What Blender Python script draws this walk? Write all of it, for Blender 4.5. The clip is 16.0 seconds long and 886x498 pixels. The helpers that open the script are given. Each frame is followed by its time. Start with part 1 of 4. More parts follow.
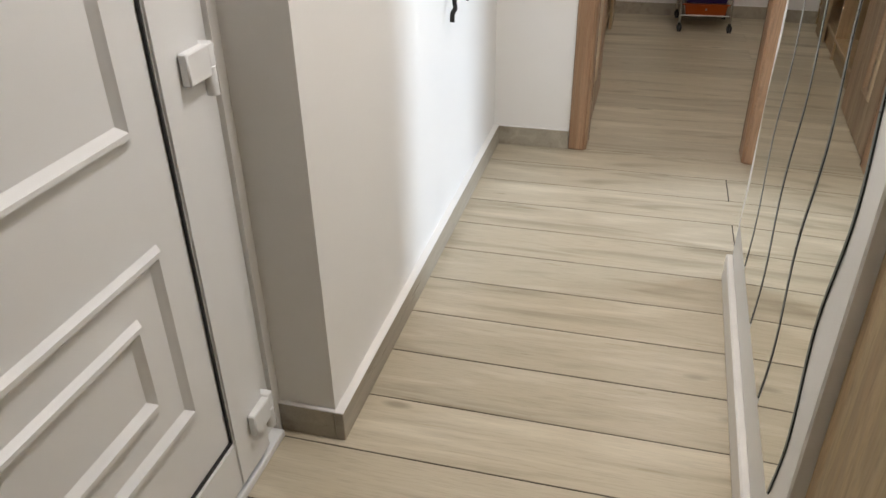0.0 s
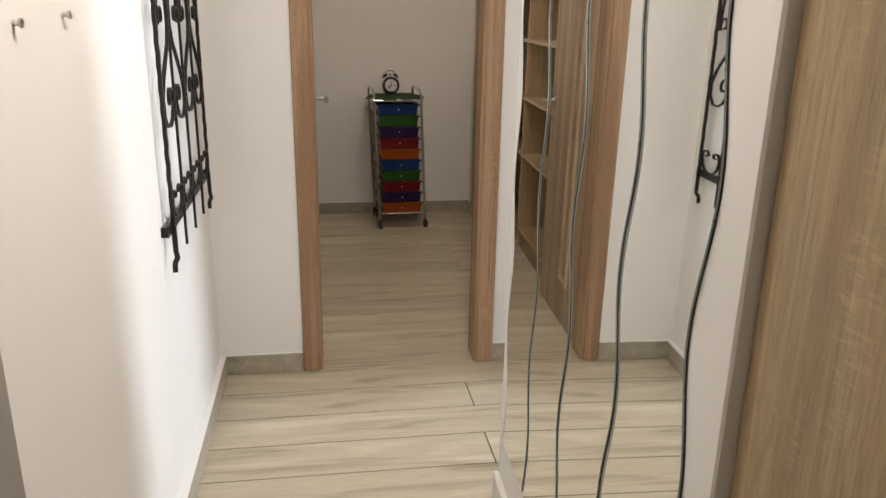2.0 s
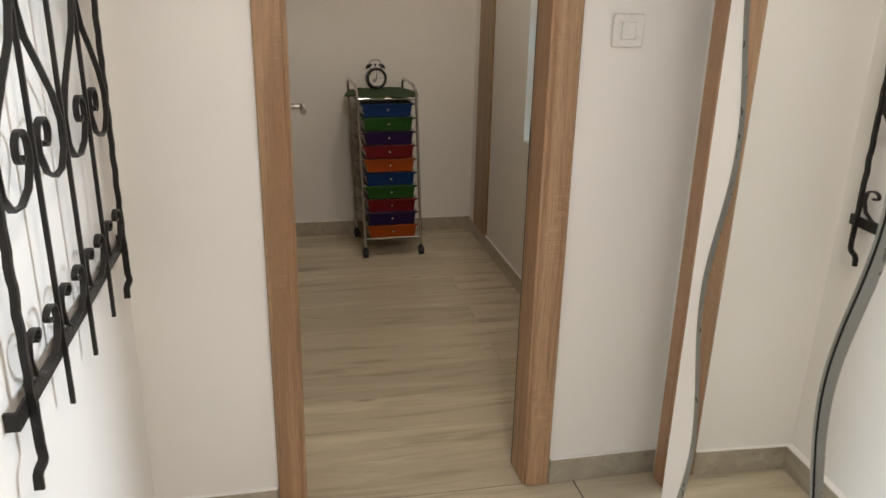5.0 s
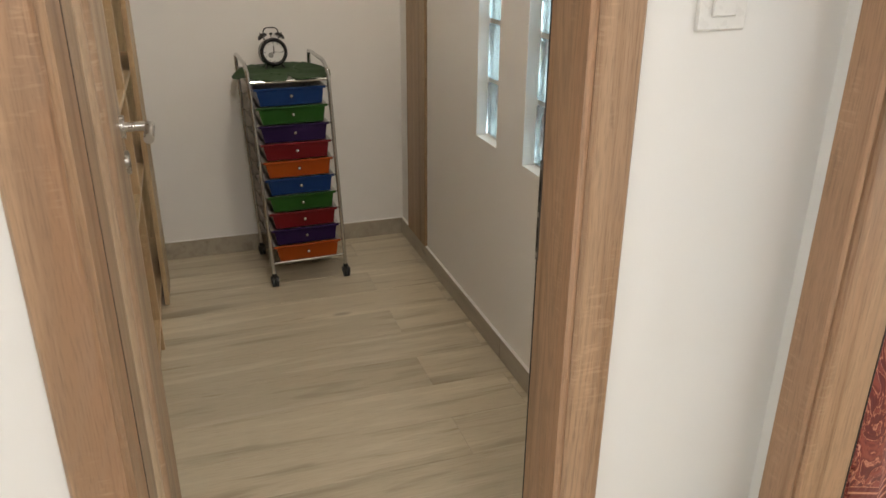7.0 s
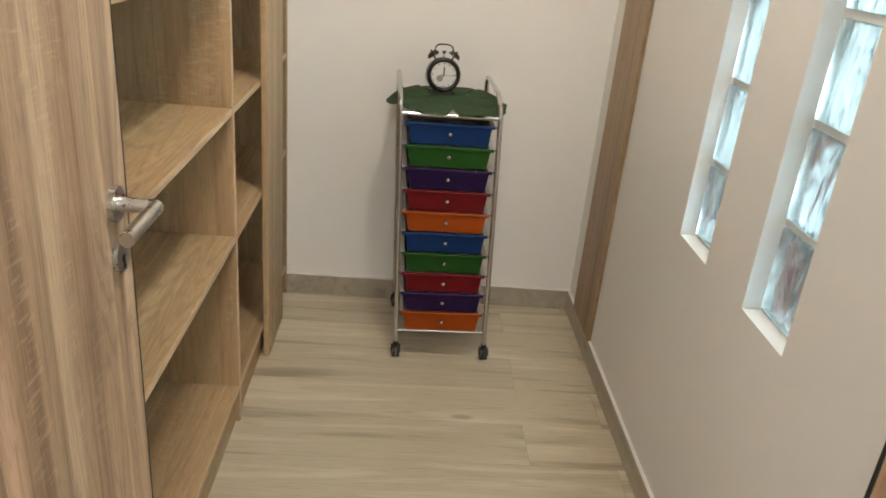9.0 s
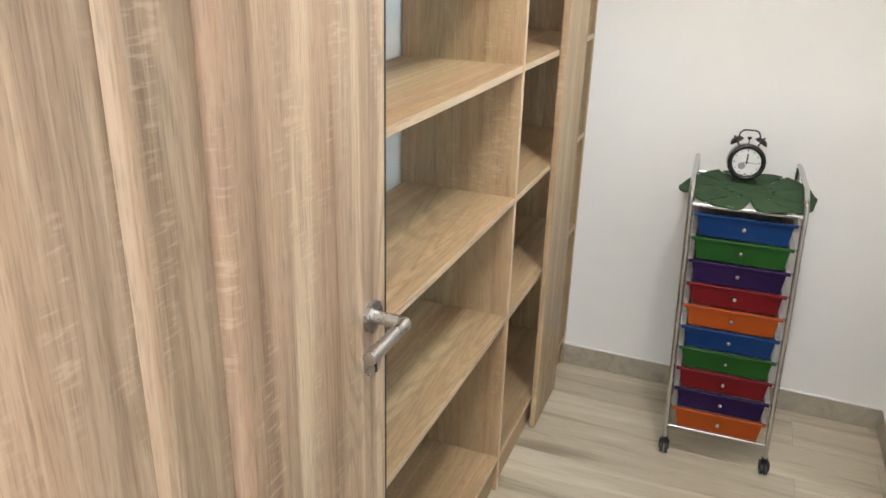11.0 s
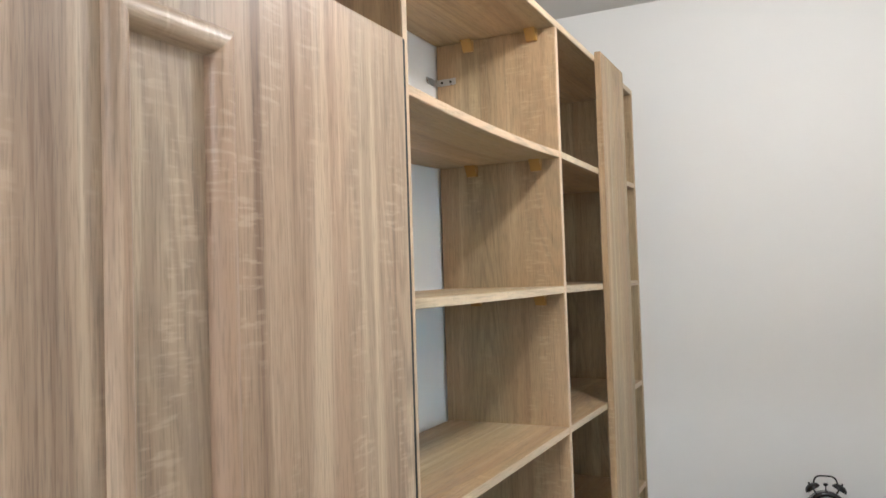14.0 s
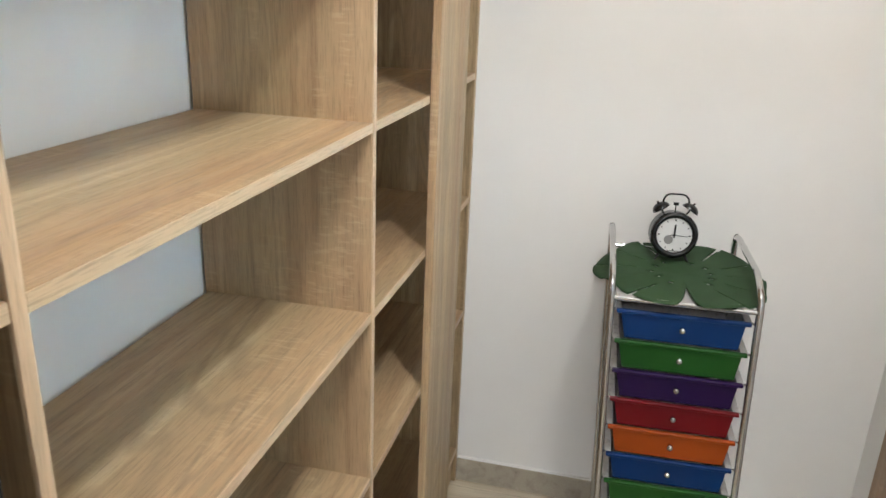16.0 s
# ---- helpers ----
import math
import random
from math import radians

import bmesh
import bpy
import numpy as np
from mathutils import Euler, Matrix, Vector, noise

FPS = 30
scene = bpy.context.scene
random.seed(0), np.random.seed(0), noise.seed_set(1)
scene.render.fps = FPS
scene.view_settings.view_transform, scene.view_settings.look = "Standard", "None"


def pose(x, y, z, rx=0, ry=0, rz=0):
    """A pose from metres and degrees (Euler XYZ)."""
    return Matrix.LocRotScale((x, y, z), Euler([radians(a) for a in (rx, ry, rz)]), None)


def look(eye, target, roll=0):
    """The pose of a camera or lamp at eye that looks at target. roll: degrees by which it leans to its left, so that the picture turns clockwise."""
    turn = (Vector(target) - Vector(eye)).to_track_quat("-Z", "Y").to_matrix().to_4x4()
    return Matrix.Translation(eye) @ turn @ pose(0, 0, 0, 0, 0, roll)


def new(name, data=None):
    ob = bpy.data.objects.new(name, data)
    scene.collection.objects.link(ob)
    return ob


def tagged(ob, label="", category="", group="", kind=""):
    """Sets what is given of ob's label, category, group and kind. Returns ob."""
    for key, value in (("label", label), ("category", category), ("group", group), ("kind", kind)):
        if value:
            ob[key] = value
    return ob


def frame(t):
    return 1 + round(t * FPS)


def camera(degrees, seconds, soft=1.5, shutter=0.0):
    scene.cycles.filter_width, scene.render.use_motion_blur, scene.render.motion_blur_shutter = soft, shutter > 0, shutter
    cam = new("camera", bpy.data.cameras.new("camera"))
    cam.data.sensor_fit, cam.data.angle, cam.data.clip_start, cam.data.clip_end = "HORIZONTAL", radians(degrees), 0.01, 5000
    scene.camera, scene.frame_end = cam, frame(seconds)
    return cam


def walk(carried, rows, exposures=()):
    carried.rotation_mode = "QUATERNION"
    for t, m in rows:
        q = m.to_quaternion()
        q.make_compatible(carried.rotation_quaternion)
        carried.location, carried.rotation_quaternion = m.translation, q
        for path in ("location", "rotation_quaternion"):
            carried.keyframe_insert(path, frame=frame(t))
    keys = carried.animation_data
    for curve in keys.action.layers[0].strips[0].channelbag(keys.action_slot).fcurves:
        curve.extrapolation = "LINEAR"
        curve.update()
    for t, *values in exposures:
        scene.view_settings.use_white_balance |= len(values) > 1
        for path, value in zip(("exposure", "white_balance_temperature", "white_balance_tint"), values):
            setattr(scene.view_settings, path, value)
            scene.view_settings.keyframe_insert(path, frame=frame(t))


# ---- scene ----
cam = camera(60.6, 16.0, shutter=0.15)
PATH = [
    (0, (0.608, 0.858, 1.363), (0.154, 2.521, 0.349), -1.0),
    (0.5, (0.553, 0.942, 1.381), (0.212, 2.658, 0.411), 0.2),
    (1, (0.502, 0.996, 1.404), (0.351, 2.795, 0.543), 1.2),
    (1.5, (0.455, 1.021, 1.451), (0.572, 2.876, 0.714), 0.6),
    (2, (0.442, 1.076, 1.493), (0.74, 2.96, 0.893), 1.0),
    (2.5, (0.449, 1.242, 1.51), (0.763, 3.152, 1.009), 1.6),
    (3, (0.445, 1.413, 1.528), (0.749, 3.341, 1.09), 2.5),
    (3.5, (0.404, 1.594, 1.527), (0.724, 3.533, 1.152), 1.5),
    (4, (0.362, 1.782, 1.52), (0.725, 3.708, 1.124), 1.0),
    (4.2, (0.362, 1.85, 1.503), (0.737, 3.761, 1.049), 1.0),
    (6.3, (0.431, 2.79, 1.453), (0.928, 4.572, 0.692), 0.8),
    (6.5, (0.431, 2.878, 1.441), (0.962, 4.646, 0.671), 0.6),
    (7, (0.536, 3.151, 1.47), (1.129, 4.896, 0.695), 0.4),
    (7.5, (0.562, 3.371, 1.479), (1.245, 5.104, 0.751), 1.1),
    (8, (0.592, 3.59, 1.499), (1.241, 5.348, 0.801), 1.9),
    (8.5, (0.676, 3.762, 1.489), (1.124, 5.567, 0.753), 3.1),
    (9, (0.795, 3.89, 1.477), (0.915, 5.721, 0.682), 5.3),
    (9.2, (0.818, 3.917, 1.484), (0.813, 5.738, 0.656), 5.8),
    (11.3, (0.921, 3.974, 1.624), (0.151, 5.687, 0.939), 0.0),
    (11.5, (0.953, 4.002, 1.617), (0.12, 5.74, 1.082), -0.4),
    (12, (0.946, 4.007, 1.714), (0.066, 5.781, 1.438), -1.6),
    (12.5, (0.948, 3.992, 1.753), (0.047, 5.777, 1.711), -2.0),
    (13, (0.947, 3.985, 1.79), (0.046, 5.768, 1.875), -2.1),
    (13.5, (0.956, 3.985, 1.782), (0.058, 5.767, 1.911), -2.1),
    (14, (0.923, 3.994, 1.722), (0.038, 5.786, 1.796), -1.8),
    (14.5, (0.818, 4.026, 1.64), (0.082, 5.881, 1.506), -1.8),
    (15, (0.74, 4.15, 1.583), (0.182, 6.031, 1.197), -2.3),
    (15.5, (0.721, 4.4, 1.582), (0.291, 6.274, 1.03), -1.2),
    (16, (0.759, 4.626, 1.561), (0.333, 6.467, 0.904), 2.3),
]
EXPOSURES = [(0.0, 0.15, 6600, 13), (1.0, 0.13, 6800, 14), (2.0, 0.06, 7150, 16), (4.2, 0.03, 7350, 15), (6.3, 0.36, 6900, 13), (7.0, 0.58, 6900, 12), (8.0, 0.76, 6950, 11), (9.0, 1.17, 6700, 10), (11.3, 1.60, 5800, 9), (12.5, 0.91, 5750, 9), (13.5, 0.87, 5700, 9), (15.0, 1.22, 5650, 9), (16.0, 1.46, 5800, 9)]
walk(cam, [(t, look(eye, target, roll)) for t, eye, target, roll in PATH], EXPOSURES)

# ---- plan, in metres ----
H = 2.685                      # ceiling
YF, YS, YB = 4.10, 4.22, 6.745  # corridor end wall, its storage side, storage back wall
XR, XM, XN = 1.535, 0.985, 1.51  # storage right wall, wall behind the wardrobe, niche wall with the bedroom door
XL = -0.022                    # corridor left wall
PX, PA, PE = 0.9505, 0.0244, 0.0046  # mirror pier: face at y 2.6, z 1.0, and its slopes along y and z
PY0 = 1.868                    # near end of the mirror pier
YP = 3.13                      # end of the mirror pier

# ---- world and lights ----
world = bpy.data.worlds.new("sky")
scene.world = world
world.use_nodes = True
wn = world.node_tree.nodes
sky = wn.new("ShaderNodeTexSky")
sky.sky_type, sky.sun_disc = "NISHITA", False
sky.sun_elevation, sky.sun_rotation = radians(42), radians(70)
world.node_tree.links.new(sky.outputs["Color"], wn["Background"].inputs["Color"])
wn["Background"].inputs["Strength"].default_value = 0.1


def area_lamp(name, eye, target, w, h, watts, color):
    data = bpy.data.lights.new(name, "AREA")
    data.shape, data.size, data.size_y, data.energy, data.color = "RECTANGLE", w, h, watts, color
    ob = new(name, data)
    ob.matrix_world = look(eye, target)
    return ob


area_lamp("window_daylight", (4.79, 4.42, 1.60), (1.5, 4.42, 1.60), 0.9, 1.4, 168, (0.69, 0.84, 1.0))
bulb = bpy.data.lights.new("storage_ceiling_lamp", "POINT")
bulb.energy, bulb.color, bulb.shadow_soft_size = 17.6, (1.0, 0.925, 0.83), 0.065
new("storage_ceiling_lamp", bulb).matrix_world = pose(0.97, 5.40, 2.60)
area_lamp("corridor_ceiling_lamp", (0.76, 2.28, 2.64), (0.92, 2.75, 0.0), 0.30, 0.30, 23, (1.0, 0.975, 0.94))


# ---- materials ----
def material(name):
    m = bpy.data.materials.new(name)
    m.use_nodes = True
    return m, m.node_tree.nodes, m.node_tree.links, m.node_tree.nodes["Principled BSDF"]


def ramp(nodes, stops):
    r = nodes.new("ShaderNodeValToRGB")
    els = r.color_ramp.elements
    while len(els) < len(stops):
        els.new(0.5)
    for e, (p, c) in zip(els, stops):
        e.position, e.color = p, (*c, 1)
    return r


def mix(nodes, links, a, b, fac, mode="MIX"):
    n = nodes.new("ShaderNodeMix")
    n.data_type, n.blend_type = "RGBA", mode
    for sock, v in ((n.inputs[0], fac), (n.inputs[6], a), (n.inputs[7], b)):
        if hasattr(v, "is_output"):
            links.new(v, sock)
        else:
            sock.default_value = v if sock.type == "VALUE" else (*v, 1)
    return n.outputs[2]


def coords(nodes, links, scale, jitter=0.0):
    tc = nodes.new("ShaderNodeTexCoord")
    mp = nodes.new("ShaderNodeMapping")
    mp.inputs["Scale"].default_value = scale
    links.new(tc.outputs["Object"], mp.inputs["Vector"])
    if jitter:
        info = nodes.new("ShaderNodeObjectInfo")
        mul = nodes.new("ShaderNodeVectorMath")
        mul.operation = "SCALE"
        mul.inputs[0].default_value = (jitter, jitter * 1.7, jitter * 0.6)
        links.new(info.outputs["Random"], mul.inputs["Scale"])
        links.new(mul.outputs[0], mp.inputs["Location"])
    return mp.outputs["Vector"]


def tex_noise(nodes, links, vec, scale=1.0, detail=4.0, rough=0.55, dist=0.0):
    n = nodes.new("ShaderNodeTexNoise")
    n.inputs["Scale"].default_value, n.inputs["Detail"].default_value = scale, detail
    n.inputs["Roughness"].default_value, n.inputs["Distortion"].default_value = rough, dist
    links.new(vec, n.inputs["Vector"])
    return n.outputs["Fac"]


def bump(nodes, links, bsdf, height, strength, distance=0.002):
    b = nodes.new("ShaderNodeBump")
    b.inputs["Strength"].default_value, b.inputs["Distance"].default_value = strength, distance
    links.new(height, b.inputs["Height"])
    links.new(b.outputs["Normal"], bsdf.inputs["Normal"])


def paint(name, color, rough=0.6, vary=0.04, scale=3.0, relief=0.15):
    m, nodes, links, bsdf = material(name)
    v = coords(nodes, links, (1, 1, 1))
    big = tex_noise(nodes, links, v, scale, 3)
    dark = tuple(c * (1 - vary) for c in color)
    links.new(mix(nodes, links, dark, color, big), bsdf.inputs["Base Color"])
    bsdf.inputs["Roughness"].default_value = rough
    bump(nodes, links, bsdf, tex_noise(nodes, links, v, 160, 3), relief, 0.001)
    return m


def plain(name, color, rough=0.5, metal=0.0, coat=0.0, vary=0.12, even=False):
    m, nodes, links, bsdf = material(name)
    v = coords(nodes, links, (1, 1, 1))
    f = tex_noise(nodes, links, v, 35, 4)
    links.new(mix(nodes, links, tuple(c * (1 - vary) for c in color), color, f), bsdf.inputs["Base Color"])
    r = ramp(nodes, [(0.3, (rough * 0.8,) * 3), (0.7, (min(1, rough * 1.2),) * 3)])
    links.new(tex_noise(nodes, links, v, 60, 3), r.inputs["Fac"])
    if even:
        bsdf.inputs["Roughness"].default_value = rough
    else:
        links.new(r.outputs["Color"], bsdf.inputs["Roughness"])
    bsdf.inputs["Metallic"].default_value = metal
    bsdf.inputs["Coat Weight"].default_value = coat
    return m


def math_node(nodes, links, op, a, b=None):
    n = nodes.new("ShaderNodeMath")
    n.operation = op
    for sock, v in zip(n.inputs, (a, b)):
        if v is None:
            continue
        if hasattr(v, "is_output"):
            links.new(v, sock)
        else:
            sock.default_value = v
    return n.outputs[0]


def band(nodes, links, fac, lo, hi, a=0.0, b=1.0):
    n = ramp(nodes, [(lo, (a,) * 3), (hi, (b,) * 3)])
    links.new(fac, n.inputs["Fac"])
    return n.outputs["Color"]


def wood(name, axis, dark, mid, light, rough=0.45, jitter=3.0, scale=1.0, marks=0.25):
    """Printed oak with its grain along one axis: broad streaks, nested figure, pores and pale saw marks."""
    m, nodes, links, bsdf = material(name)

    def stretched(across, along):
        s = [across * scale] * 3
        s["xyz".index(axis)] = along * scale
        return coords(nodes, links, s, jitter)
    broad = tex_noise(nodes, links, stretched(15, 0.42), 1.0, 4, 0.55, 1.0)
    streak = tex_noise(nodes, links, stretched(60, 2.2), 1.0, 3, 0.55, 1.2)
    fibre = tex_noise(nodes, links, stretched(460, 24), 1.0, 2, 0.6)
    field = tex_noise(nodes, links, stretched(7, 0.8), 1.0, 2, 0.35, 0.5)
    loops = math_node(nodes, links, "SINE", math_node(nodes, links, "MULTIPLY", field, 110.0))
    where = band(nodes, links, tex_noise(nodes, links, stretched(6, 0.45), 1.0, 2, 0.5), 0.43, 0.56)
    zone = band(nodes, links, tex_noise(nodes, links, stretched(6, 0.22), 1.0, 2, 0.5), 0.40, 0.60)
    r1 = ramp(nodes, [(0.37, dark), (0.47, mid), (0.53, mid), (0.62, light)])
    links.new(math_node(nodes, links, "ADD", math_node(nodes, links, "MULTIPLY", broad, 0.78), math_node(nodes, links, "MULTIPLY", streak, 0.22)), r1.inputs["Fac"])
    tone = r1.outputs["Color"]
    tone = mix(nodes, links, tone, mix(nodes, links, (1.03, 0.95, 0.895), (0.99, 1.01, 0.98), zone), 1.0, "MULTIPLY")
    lf = math_node(nodes, links, "MULTIPLY", band(nodes, links, loops, 0.1, 0.95, 0.0, 0.55), where)
    tone = mix(nodes, links, tone, tuple(c * 0.70 for c in mid), lf)
    pores = band(nodes, links, fibre, 0.34, 0.50, 0.62, 1.0)
    tone = mix(nodes, links, tone, pores, 0.56, "MULTIPLY")
    dash = band(nodes, links, tex_noise(nodes, links, stretched(230, 6.5), 1.0, 1, 0.5, 0.4), 0.60, 0.68, 1.0, 0.70)
    tone = mix(nodes, links, tone, dash, 0.5, "MULTIPLY")
    if marks:
        saw = band(nodes, links, tex_noise(nodes, links, stretched(24, 150), 1.0, 2, 0.6), 0.53, 0.63)
        spot = band(nodes, links, tex_noise(nodes, links, stretched(15, 3.2), 1.0, 2, 0.5), 0.52, 0.64)
        f = math_node(nodes, links, "MULTIPLY", math_node(nodes, links, "MULTIPLY", saw, spot), marks)
        tone = mix(nodes, links, tone, tuple(min(1, c * 1.25) for c in light), f)
    links.new(tone, bsdf.inputs["Base Color"])
    links.new(band(nodes, links, streak, 0.3, 0.7, rough * 0.85, rough * 1.2), bsdf.inputs["Roughness"])
    bump(nodes, links, bsdf, fibre, 0.3, 0.0008)
    return m


def tile_print(name, axis, dark, mid, light, jitter):
    """Wood-look porcelain: soft wide streaks, a tone of its own for each tile, a few knots."""
    m, nodes, links, bsdf = material(name)

    def stretched(across, along):
        s = [across] * 3
        s["xyz".index(axis)] = along
        return coords(nodes, links, s, jitter)
    soft = tex_noise(nodes, links, stretched(13, 1.4), 1.0, 3, 0.45, 0.9)
    fine = tex_noise(nodes, links, stretched(75, 3.0), 1.0, 3, 0.6, 0.6)
    r1 = ramp(nodes, [(0.30, dark), (0.46, mid), (0.54, mid), (0.70, light)])
    links.new(math_node(nodes, links, "ADD", math_node(nodes, links, "MULTIPLY", soft, 0.84), math_node(nodes, links, "MULTIPLY", fine, 0.16)), r1.inputs["Fac"])
    tone = r1.outputs["Color"]
    fibre = tex_noise(nodes, links, stretched(330, 14), 1.0, 2, 0.6)
    tone = mix(nodes, links, tone, band(nodes, links, fibre, 0.34, 0.52, 0.84, 1.0), 0.8, "MULTIPLY")
    info = nodes.new("ShaderNodeObjectInfo")
    tone = mix(nodes, links, tone, band(nodes, links, info.outputs["Random"], 0.0, 1.0, 0.90, 1.06), 1.0, "MULTIPLY")
    vor = nodes.new("ShaderNodeTexVoronoi")
    links.new(stretched(5.2, 1.7), vor.inputs["Vector"])
    vor.inputs["Scale"].default_value = 1.0
    knot = band(nodes, links, vor.outputs["Distance"], 0.035, 0.085, 0.55, 0.0)
    tone = mix(nodes, links, tone, tuple(c * 0.55 for c in dark), knot)
    links.new(tone, bsdf.inputs["Base Color"])
    links.new(band(nodes, links, fine, 0.3, 0.7, 0.27, 0.42), bsdf.inputs["Roughness"])
    bump(nodes, links, bsdf, fine, 0.2, 0.0006)
    return m


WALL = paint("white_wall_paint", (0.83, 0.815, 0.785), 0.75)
# white toned down below the walls: the ceiling's shade is in its colour
CEIL_SHADE = paint("white_paint_ceiling_shade", (0.68, 0.67, 0.65), 0.85)
GLOSSWHITE = plain("white_gloss_paint", (0.78, 0.75, 0.71), 0.35)
PVC = plain("white_pvc", (0.81, 0.815, 0.81), 0.34, vary=0.015, even=True)
# rubber of the seals; also the black of the shadow strip beside the open leaf
GASKET_AND_SHADE = plain("black_rubber_and_gap_shade", (0.012, 0.012, 0.012), 0.6)
SON_D, SON_M, SON_L = (0.335, 0.230, 0.130), (0.425, 0.308, 0.178), (0.52, 0.395, 0.240)
OAK_Z = wood("sonoma_oak_upright", "z", SON_D, SON_M, SON_L)
OAK_Y = wood("sonoma_oak_lengthwise", "y", SON_D, SON_M, SON_L)
OAK_EDGE_Z = wood("sonoma_oak_edge_band_upright", "z", (0.50, 0.37, 0.24), (0.58, 0.44, 0.29), (0.66, 0.52, 0.36), 0.4)
OAK_EDGE = wood("sonoma_oak_edge_band", "y", (0.50, 0.37, 0.24), (0.58, 0.44, 0.29), (0.66, 0.52, 0.36), 0.4)
FRAME_D, FRAME_M, FRAME_L = (0.30, 0.175, 0.10), (0.42, 0.265, 0.165), (0.50, 0.335, 0.215)
FRAME_Z = wood("door_frame_oak_upright", "z", FRAME_D, FRAME_M, FRAME_L, 0.42)
FRAME_X = wood("door_frame_oak_crosswise", "x", FRAME_D, FRAME_M, FRAME_L, 0.42)
FRAME_Y = wood("door_frame_oak_lengthwise", "y", FRAME_D, FRAME_M, FRAME_L, 0.42)
TRIM_Z = wood("brown_oak_board", "z", (0.24, 0.155, 0.085), (0.345, 0.235, 0.135), (0.42, 0.30, 0.18), 0.42)
LEAF_Y = wood("door_leaf_oak_crosswise", "y", (0.25, 0.165, 0.11), (0.43, 0.315, 0.218), (0.57, 0.445, 0.32), 0.42, marks=0.3)
LEAF_Z = wood("door_leaf_oak", "z", (0.25, 0.165, 0.11), (0.43, 0.315, 0.218), (0.57, 0.445, 0.32), 0.42, marks=0.26)
TILE = tile_print("wood_look_tile", "x", (0.32, 0.265, 0.18), (0.505, 0.44, 0.325), (0.63, 0.565, 0.44), 9.0)
TILE_BASE = tile_print("wood_look_tile_skirting", "y", (0.31, 0.27, 0.21), (0.41, 0.365, 0.29), (0.49, 0.44, 0.355), 9.0)
GROUT = plain("brown_grout", (0.035, 0.024, 0.016), 0.95)
GROUT_PALE = plain("greige_grout", (0.42, 0.37, 0.285), 0.95)
CAP = paint("white_filler", (0.80, 0.785, 0.76), 0.6)
LAMINATE = wood("yellow_oak_laminate", "y", (0.42, 0.26, 0.11), (0.56, 0.37, 0.18), (0.66, 0.47, 0.25), 0.3, jitter=5.0, marks=0.0)
IRON = plain("black_wrought_iron", (0.018, 0.016, 0.015), 0.48, 0.4)
CHROME = plain("chrome", (0.62, 0.62, 0.62), 0.16, 1.0)
STEEL = plain("brushed_steel", (0.56, 0.55, 0.53), 0.30, 1.0)
STRIKE = plain("dull_grey_steel", (0.20, 0.195, 0.185), 0.45, 1.0)
BLACK = plain("black_plastic", (0.012, 0.012, 0.012), 0.45)
BLACKGLOSS = plain("black_enamel", (0.01, 0.01, 0.01), 0.22)
FACE = plain("clock_face_paper", (0.74, 0.73, 0.70), 0.6)
INK = plain("dark_grey_print", (0.07, 0.068, 0.065), 0.6)
BLOTCH = plain("mottled_grey", (0.34, 0.33, 0.31), 0.6, vary=0.5)
SWITCH = plain("white_switch_plastic", (0.80, 0.78, 0.74), 0.3)
FELT = paint("green_felt", (0.019, 0.060, 0.013), 0.8, 0.35, 30, 0.6)
ORANGEBLOCK = plain("orange_plastic", (0.42, 0.22, 0.045), 0.5)
TRAYWHITE = plain("clear_white_plastic", (0.50, 0.48, 0.46), 0.3)
DRAWER = {
    "blue": plain("blue_plastic", (0.002, 0.028, 0.125), 0.5, vary=0.05),
    "green": plain("green_plastic", (0.012, 0.072, 0.007), 0.5, vary=0.05),
    "purple": plain("purple_plastic", (0.016, 0.003, 0.046), 0.5, vary=0.05),
    "red": plain("red_plastic", (0.135, 0.002, 0.005), 0.5, vary=0.05),
    "orange": plain("orange_tray_plastic", (0.32, 0.055, 0.002), 0.5, vary=0.05),
}
for plastic in DRAWER.values():
    plastic.node_tree.nodes["Principled BSDF"].inputs["Specular IOR Level"].default_value = 0.22


def mirror_material():
    m, nodes, links, bsdf = material("silvered_mirror")
    bsdf.inputs["Base Color"].default_value = (0.93, 0.94, 0.92, 1)
    bsdf.inputs["Metallic"].default_value = 1.0
    bsdf.inputs["Roughness"].default_value = 0.012
    return m


MIRROR = mirror_material()
MIRROR_EDGE = plain("dark_green_glass_edge", (0.008, 0.011, 0.009), 0.6)
BEVEL = plain("ground_mirror_bevel", (0.34, 0.36, 0.35), 0.32, 0.5)


def block_glass():
    m, nodes, links, bsdf = material("wavy_block_glass")
    bsdf.inputs["Base Color"].default_value = (0.46, 0.61, 0.62, 1)
    bsdf.inputs["Roughness"].default_value = 0.27
    bsdf.inputs["IOR"].default_value = 1.45
    bsdf.inputs["Transmission Weight"].default_value = 1.0
    v = coords(nodes, links, (1, 6, 2.0), 7.0)
    bump(nodes, links, bsdf, tex_noise(nodes, links, v, 3.4, 1, 0.3, 2.0), 0.8, 0.014)
    return m


GLASS = block_glass()


